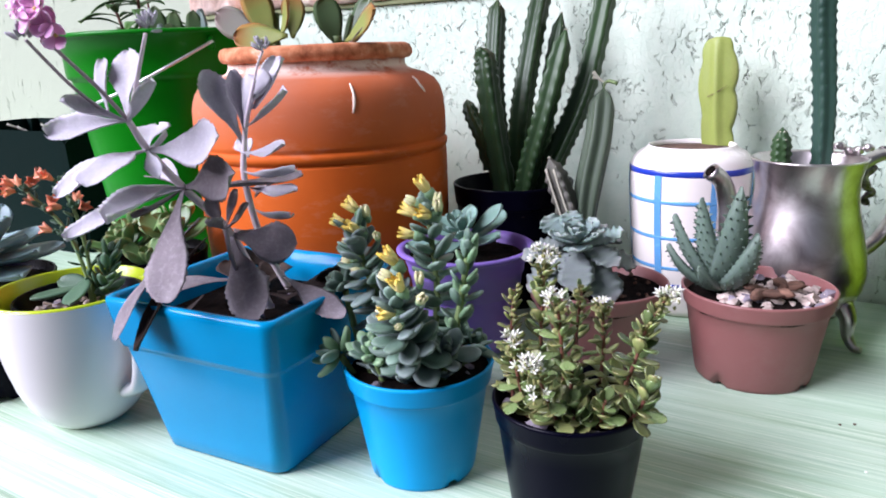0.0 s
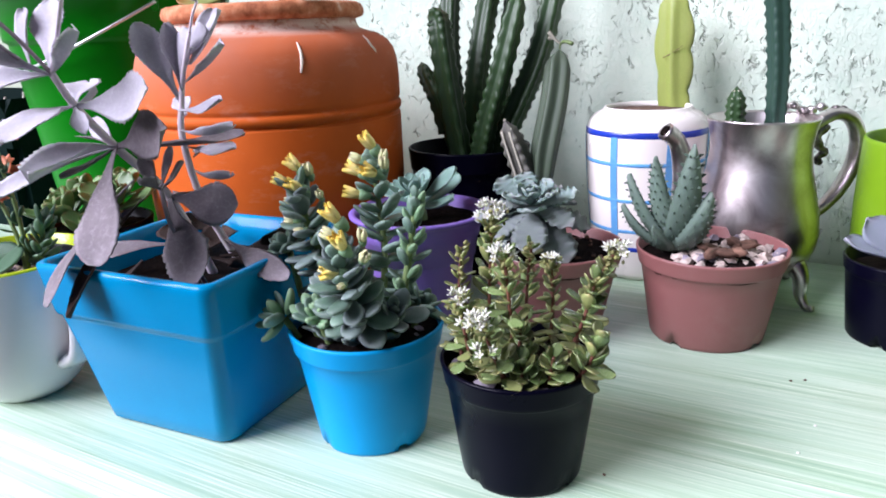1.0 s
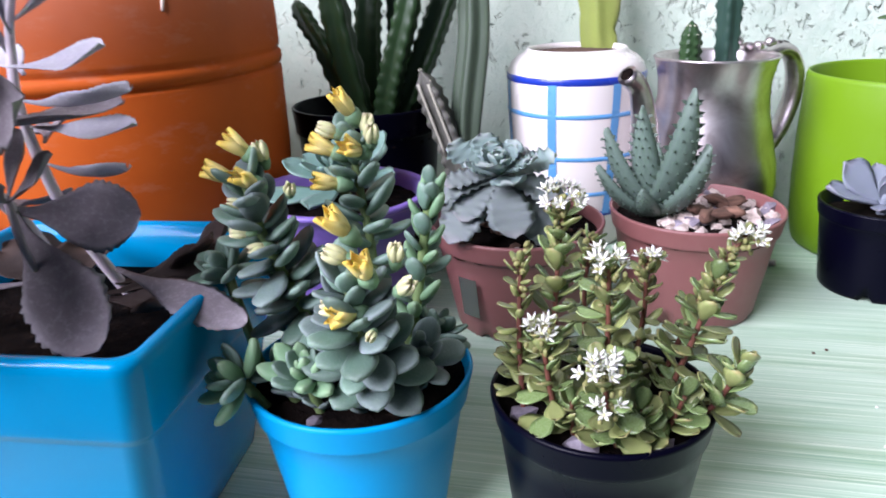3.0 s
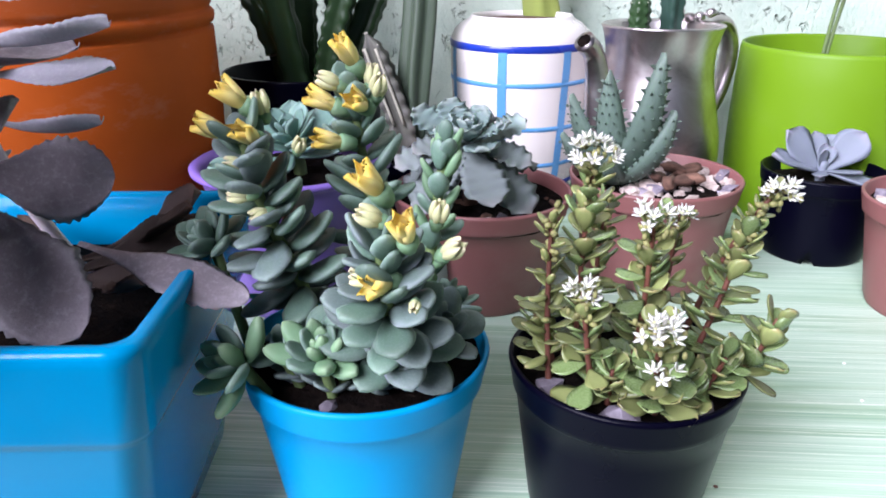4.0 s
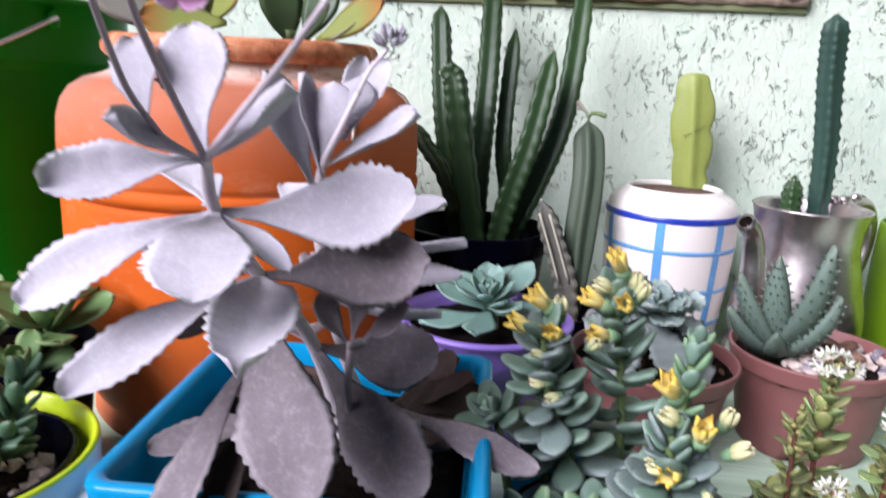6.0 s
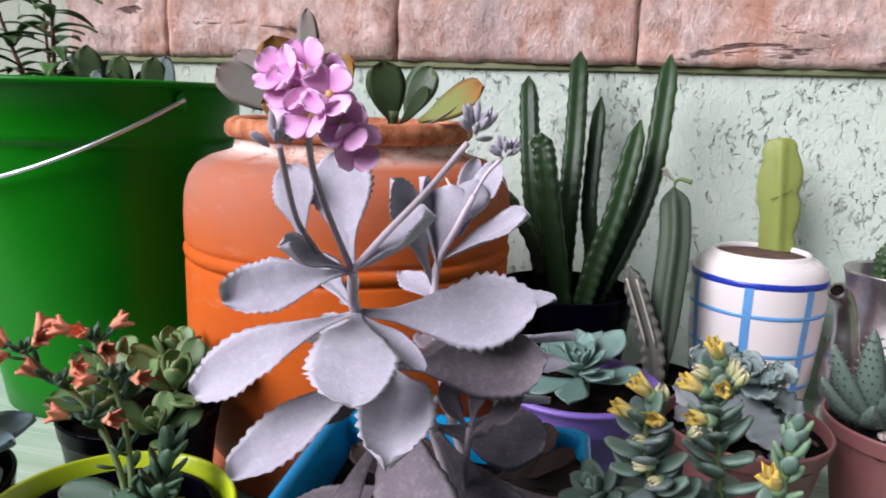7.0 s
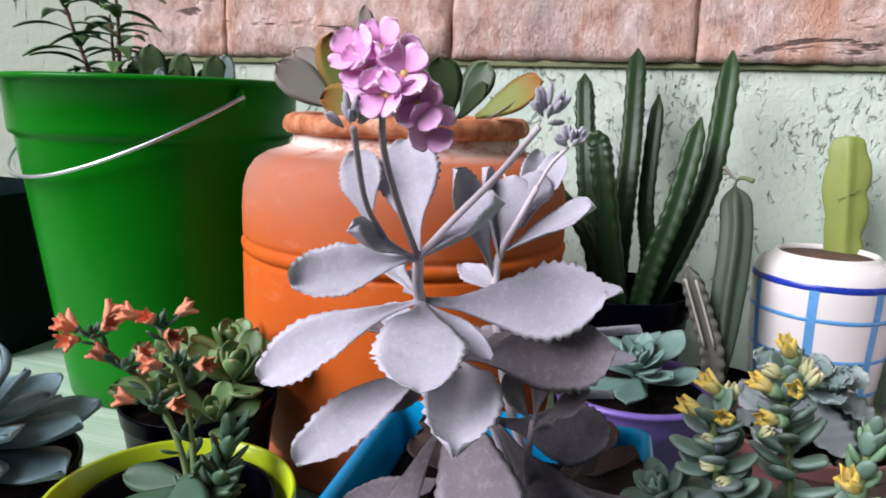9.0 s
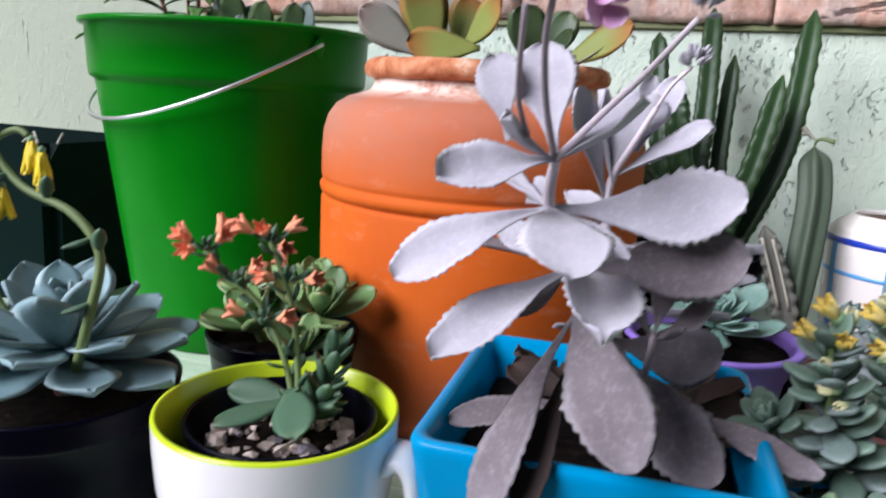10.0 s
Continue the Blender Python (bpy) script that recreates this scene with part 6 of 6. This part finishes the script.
part("scroll", tube([hd * 0.060 + Vector((0, 0, 0.140)), hd * 0.053 + Vector((0, 0, 0.132)), hd * 0.055 + Vector((0, 0, 0.123)), hd * 0.061 + Vector((0, 0, 0.118)), hd * 0.054 + Vector((0, 0, 0.113)), hd * 0.058 + Vector((0, 0, 0.108))], lambda f: 0.0040 - 0.0016 * f + 0.0007 * math.sin(f * 22), 36, 9), OLDSILVER, jg, "dark cast leaf under the handle")
for i in range(5):
    part("scroll", ball(Vector((0.012 + 0.007 * i, 0.036 - 0.003 * i, 0.1545 + 0.002 * math.sin(i * 2))), (0.0045, 0.0032, 0.0036), None, 2, 0.4), SILVER, jg)
for ang in (-28, 62, 152, 242):
    e = Vector((math.cos(radians(ang)), math.sin(radians(ang)), 0))
    part("foot", tube([e * 0.040 + Vector((0, 0, 0.036)), e * 0.046 + Vector((0, 0, 0.026)), e * 0.047 + Vector((0, 0, 0.012)), e * 0.053 + Vector((0, 0, 0.003)), e * 0.059 + Vector((0, 0, 0.0028))], lambda f: 0.006 * (1 - f) ** 1.5 + 0.0026, 16, 10), SILVER, jg, "curled leaf foot")
J0 = Vector((0.013, 0.636, 0))
cactus(jg, [(0.022, 0.648, 0.125), (0.020, 0.648, 0.19), (0.014, 0.648, 0.25), (0.011, 0.647, 0.295)], 0.0090, CACTUS_BLUE, 5, "cactus_stem", 0.24, J0, True, -0.16, 0.009)
cactus(jg, [(-0.006, 0.625, 0.125), (-0.0065, 0.624, 0.15), (-0.007, 0.624, 0.1755)], 0.0080, CACTUS, 7, "cactus_stem", 0.12, J0, True, 0.05, 0.006)

# ---------------------------------------------------------------- lime pot, small black pot, and one more brown pot
lp = thing("lime_pot", "lime green plastic cachepot with a slender plant", "pot", (0.1565, 0.670, 0))
part("pot", lathe([(0, 0.003), (0.062, 0.003), (0.064, 0), (0.0665, 0.001), (0.068, 0.005), (0.0705, 0.02), (0.0722, 0.05), (0.0726, 0.08), (0.0722, 0.105), (0.0714, 0.1305), (0.0706, 0.1335), (0.0694, 0.1340), (0.0686, 0.1325), (0.068, 0.1), (0.066, 0.06), (0, 0.06)], 88), LIME_PLASTIC, lp)
soil(lp, 0.0672, 0.092)
for dx, dy, tx, ty, tz in ((-0.0170, -0.010, -0.0150, -0.010, 0.150), (-0.0145, -0.010, -0.0115, -0.010, 0.150)):
    part("stem", tube([(dx, dy, 0.09), (dx, dy, 0.12), (tx, ty, tz), (2 * tx - dx, ty, tz + 0.02)], 0.0014, 10, 7), GREENSTEM, lp)
blade = leaf_meshes("leaf", BUSH, 2, length=1, width=0.42, thick=0.03, shape="oval", bend=-0.4, cup=0.1, nu=8, nv=4)
for t in ((-0.034, -0.012, 0.176), (-0.016, -0.03, 0.18), (0.018, -0.02, 0.182), (-0.02, 0.015, 0.188), (0.010, 0.010, 0.190)):
    put_leaf(lp, blade[0], (-0.0105, -0.010, 0.169), t, (0, -0.2, 1))

lb = thing("lilac_echeveria_pot", "pale lilac echeveria in a small black plastic pot", "potted plant", (0.122, 0.583, 0))
part("pot", notched(lathe(pot_profile(0.0338, 0.0412, 0.0605, 0.010, 0.0012), 72)), BLACK_PLASTIC, lb, "black plastic nursery pot")
soil(lb, 0.038, 0.050)
lil = leaf_meshes("leaf", LILAC, 3, length=1, width=0.66, thick=0.09, shape="mucro", bend=0.22, cup=0.12, nu=12, nv=6)
part("stem", tube([(-0.002, 0, 0.046), (-0.002, 0.0, 0.066)], 0.0034, 5, 8), LILAC, lb)
for i, (t, up, wide) in enumerate((
        ((-0.031, 0.006, 0.0875), (0.35, -0.9, 0.5), 0.92), ((-0.007, 0.014, 0.0855), (0.0, -1, 0.4), 0.85), ((0.0255, 0.006, 0.0860), (-0.35, -0.9, 0.5), 0.95), ((0.020, 0.020, 0.082), (-0.5, -0.7, 0.9), 0.9), ((-0.022, 0.022, 0.082), (0.5, -0.7, 0.9), 0.9),
        ((-0.044, -0.010, 0.0720), (0.1, -0.5, 1), 0.55), ((0.032, -0.016, 0.0510), (0, -0.2, 1), 0.55), ((0.0195, -0.014, 0.0610), (0, 0.1, 1), 0.75), ((-0.010, -0.018, 0.0600), (0, 0.3, 1), 0.8),
        ((-0.006, -0.003, 0.0785), (0.2, -1, 0.5), 0.75), ((0.004, 0.002, 0.0790), (-0.4, -1, 0.5), 0.75), ((-0.0015, 0.006, 0.0800), (0, -1, 0.5), 0.75))):
    put_leaf(lb, lil[i % 3], (-0.002 + t[0] * 0.06, t[1] * 0.06, 0.0590), (t[0], t[1], t[2] - 0.003), up, wide * 1.12)

b3 = thing("pebble_pot", "rose brown plastic pot filled with pale pebbles", "potted plant", (0.162, 0.492, 0))
part("pot", notched(lathe(pot_profile(0.040, 0.0535, 0.0687, 0.0125, 0.002), 64)), BROWN_PLASTIC, b3, "rose brown plastic nursery pot")
soil(b3, 0.05, 0.060)
pebbles(b3, scatter(0.046, 0.0625, 60, 0.0, 31), PEBBLE, 0.0035, 0.006)

# ---------------------------------------------------------------- mug with its small plant
MUG = (-0.404, 0.252)
mg = thing("mug", "large white mug with a lime green inside", "mug", (*MUG, 0))
part("body", lathe([(0, 0.003), (0.021, 0.003), (0.022, 0), (0.0245, 0.0006), (0.0275, 0.003), (0.0335, 0.0085), (0.0395, 0.018), (0.0446, 0.032), (0.0487, 0.050), (0.0512, 0.068), (0.0522, 0.084), (0.0524, 0.0945), (0.0524, 0.0958)], 80), WHITE_GLAZE, mg)
part("inside", lathe([(0.0524, 0.0958), (0.0520, 0.0970), (0.0508, 0.0974), (0.0498, 0.0965), (0.0485, 0.072), (0.0455, 0.050), (0.0405, 0.032), (0.034, 0.019), (0, 0.013)], 80), LIME_GLAZE, mg, "lime green glazed inside and rim")
hv = Vector((0.99, 0.10, 0)).normalized()
bm = tube([hv * 0.0498 + Vector((0, 0, 0.078)), hv * 0.0570 + Vector((0, 0, 0.083)), hv * 0.0635 + Vector((0, 0, 0.075)), hv * 0.0640 + Vector((0, 0, 0.056)), hv * 0.0580 + Vector((0, 0, 0.036)), hv * 0.0455 + Vector((0, 0, 0.028))], lambda f: 0.0052, 32, 14)
across = hv.cross(Vector((0, 0, 1)))
for v in bm.verts:
    v.co += across * (v.co.dot(across) * 1.1)
part("handle", bm, WHITE_GLAZE, mg)
mp2 = thing("mug_plant", "succulent with coral orange flowers in a black pot inside mug", "potted plant", (-0.406, 0.258, 0.0185))
part("pot", notched(lathe(pot_profile(0.0265, 0.0425, 0.0715, 0.008, 0.0008, 0.0020), 64)), BLACK_PLASTIC, mp2, "thin black plastic pot")
soil(mp2, 0.0385, 0.0570)
pebbles(mp2, scatter(0.0315, 0.059, 90, 0.0, 41), PEBBLE, 0.0018, 0.0050)
M0 = Vector((-0.406, 0.258, 0.0185))
big = leaf_meshes("leaf", MUGLEAF, 3, length=1, width=0.52, thick=0.12, shape="oval", bend=0.25, cup=0.1, nu=9, nv=6)
small = leaf_meshes("leaf", MUGLEAF, 3, length=1, width=0.48, thick=0.2, shape="oval", bend=0.35, cup=0.06, nu=7, nv=4)
for b, t, w, up in (((-0.405, 0.264, 0.099), (-0.387, 0.241, 0.086), 1.2, (0, -0.6, 1)), ((-0.408, 0.267, 0.093), (-0.439, 0.266, 0.090), 0.95, (0, -0.8, 1)), ((-0.407, 0.262, 0.094), (-0.424, 0.234, 0.086), 0.95, (-0.3, -0.6, 1)), ((-0.404, 0.268, 0.088), (-0.382, 0.272, 0.096), 1.0, (0, -0.6, 1)), ((-0.406, 0.27, 0.084), (-0.41, 0.292, 0.094), 1.0, (0, -0.3, 1))):
    put_leaf(mp2, big[0], Vector(b) - M0, Vector(t) - M0, up, w)
leafy_stem(mp2, [Vector(p) - M0 for p in ((-0.405, 0.266, 0.078), (-0.408, 0.266, 0.105), (-0.4205, 0.264, 0.135), (-0.4450, 0.256, 0.160))], 0.0017, GREENSTEM, small, 14, 0.0105, 0.1, 20, 50, 0.8)
leafy_stem(mp2, [Vector(p) - M0 for p in ((-0.403, 0.266, 0.078), (-0.4045, 0.268, 0.11), (-0.4085, 0.268, 0.14), (-0.4180, 0.266, 0.166))], 0.0017, GREENSTEM, small, 14, 0.0105, 0.1, 20, 50, 0.8)
leafy_stem(mp2, [Vector(p) - M0 for p in ((-0.400, 0.268, 0.078), (-0.394, 0.272, 0.095), (-0.390, 0.276, 0.116))], 0.0017, GREENSTEM, small, 22, 0.0165, 0.2, 15, 60, 0.8)
coral = mesh_of("petal", leaf_bm(1, 0.52, 0.12, "lance", -0.55, 0.28, nu=9, nv=4), ORANGE)
for c, n in (((-0.4440, 0.256, 0.1600), 5), ((-0.4175, 0.266, 0.1650), 4), ((-0.430, 0.26, 0.146), 2), ((-0.4085, 0.268, 0.148), 3), ((-0.418, 0.262, 0.13), 2)):
    rosette(mp2, Vector(c) - M0, (0, -0.2, 1), small, 8, 0.0085, 10, 70, 0.6)
    for i in range(n):
        a = 2 * math.pi * i / n + rnd.uniform(-0.4, 0.4)
        d = Vector((math.cos(a), math.sin(a) - 0.3, rnd.uniform(-0.2, 0.9))).normalized()
        flower(mp2, Vector(c) - M0 + d * 0.0085, d, coral, 5, 9, 0.0098, MUGLEAF, 0.15, "flower")

# ---------------------------------------------------------------- black pots behind and beside the mug
jp = thing("jade_pot", "plump green rosette succulent in a black plastic pot", "potted plant", (-0.478, 0.372, 0))
part("pot", notched(lathe(pot_profile(0.036, 0.047, 0.084, 0.012, 0.0012), 64)), BLACK_PLASTIC, jp, "black plastic pot")
soil(jp, 0.043, 0.075)
jade = leaf_meshes("leaf", JADE, 4, length=1, width=0.62, thick=0.12, shape="paddle", bend=0.4, cup=0.12, nu=9, nv=6)
for x, y, z, n, s in ((-0.010, -0.016, 0.086, 13, 0.036), (0.024, 0.002, 0.094, 12, 0.034), (-0.024, 0.012, 0.092, 11, 0.034), (0.006, 0.026, 0.100, 11, 0.030), (0.028, -0.024, 0.080, 9, 0.026)):
    rosette(jp, (x, y, z), (x * 10, y * 10 - 0.2, 1), jade, n, s, 8, 78, 0.5, 0.1, jitter=12)
    part("stem", tube([(x * 0.5, y * 0.5, 0.07), (x, y, z + 0.002)], 0.003, 5, 7), GREENSTEM, jp)

ep = thing("blue_echeveria_pot", "large blue grey echeveria with yellow flowers in a black pot", "potted plant", (-0.524, 0.247, 0))
part("pot", notched(lathe(pot_profile(0.044, 0.056, 0.0885, 0.014, 0.0015), 72)), BLACK_PLASTIC, ep, "black plastic pot")
soil(ep, 0.0525, 0.080)
blu = leaf_meshes("leaf", BLUEGREY, 4, length=1, width=0.55, thick=0.09, shape="mucro", bend=0.24, cup=0.10, nu=16, nv=6)
part("stem", tube([(0.004, 0, 0.075), (0.004, 0, 0.10)], 0.006, 5, 8), BARK, ep)
rosette(ep, (0.004, 0.0, 0.097), (0.10, -0.04, 1), blu, 19, 0.0605, -9, 16, 0.8, 0.06, start=0.7)
rosette(ep, (0.004, 0.0, 0.102), (0.05, -0.10, 1), blu, 13, 0.052, 26, 80, 0.5, 0.08, start=1.2)
E0 = Vector((-0.524, 0.247, 0))
line = [Vector(p) - E0 for p in ((-0.498, 0.232, 0.100), (-0.484, 0.228, 0.130), (-0.478, 0.230, 0.158), (-0.492, 0.230, 0.175), (-0.520, 0.230, 0.184), (-0.535, 0.230, 0.200), (-0.522, 0.230, 0.208), (-0.5135, 0.230, 0.206))]
part("flower_stalk", tube(line, lambda f: 0.0024 - 0.0012 * f, 40, 8), GREENSTEM, ep)
for i, f in enumerate((0.18, 0.3, 0.34, 0.5, 0.62, 0.72)):
    p = smooth_line(line, 50)[int(f * 50)]
    part("leaf", small[i % 3], None, ep, m=aim(p, (0.5 if i % 2 else -0.4, -0.4, 0.7 if i % 2 else -0.3), (0, 0, 1), 0.013))
part("flower_stalk", tube([Vector(p) - E0 for p in ((-0.535, 0.250, 0.10), (-0.556, 0.246, 0.118), (-0.566, 0.245, 0.138))], 0.0016, 10, 7), GREENSTEM, ep)
for i, z in enumerate((0.124, 0.131, 0.137, 0.141)):
    part("leaf", small[i % 3], None, ep, m=aim(Vector((-0.558 - 0.003 * i, 0.245, z)) - E0, (0.6 if i % 2 else -0.5, -0.4, 0.8), (0, 0, 1), 0.011))
lemon = mesh_of("petal", leaf_bm(1, 0.42, 0.10, "lance", -0.15, 0.3, nu=6, nv=4), leaf_mat("lemon_petal", (0.78, 0.58, 0.02), (0.80, 0.62, 0.05), 0.8, 0.5, 0.9, 1.1, 0.1))
for p in ((-0.5125, 0.230, 0.2045), (-0.5060, 0.229, 0.2005), (-0.5095, 0.233, 0.197), (-0.5305, 0.229, 0.183)):
    flower(ep, Vector(p) - E0, (0.1, -0.1, -1), lemon, 5, 10, 0.0150, SEDUM_NEW, 0.13, "flower")

# ---------------------------------------------------------------- crumbs of soil on the sideboard
CHIP = Mat("white_paint_chip", (0.80, 0.80, 0.74), 0.8).m
for x, y, mat in ((-0.0175, 0.324, BARK), (0.068, 0.481, BARK), (0.060, 0.476, BARK), (0.077, 0.423, CHIP), (0.0705, 0.389, CHIP)):
    crumb = new("soil_crumb" if mat is BARK else "paint_chip", mesh_of("crumb", ball((0, 0, 0.0006), (0.0011, 0.0008, 0.0007), None, 1, 0.4), mat))
    crumb.location = (x, y, 0)
    tagged(crumb, "tiny dark crumb of soil on the green sideboard" if mat is BARK else "tiny white chip of paint on the green sideboard", "crumb", "crumbs on the sideboard")
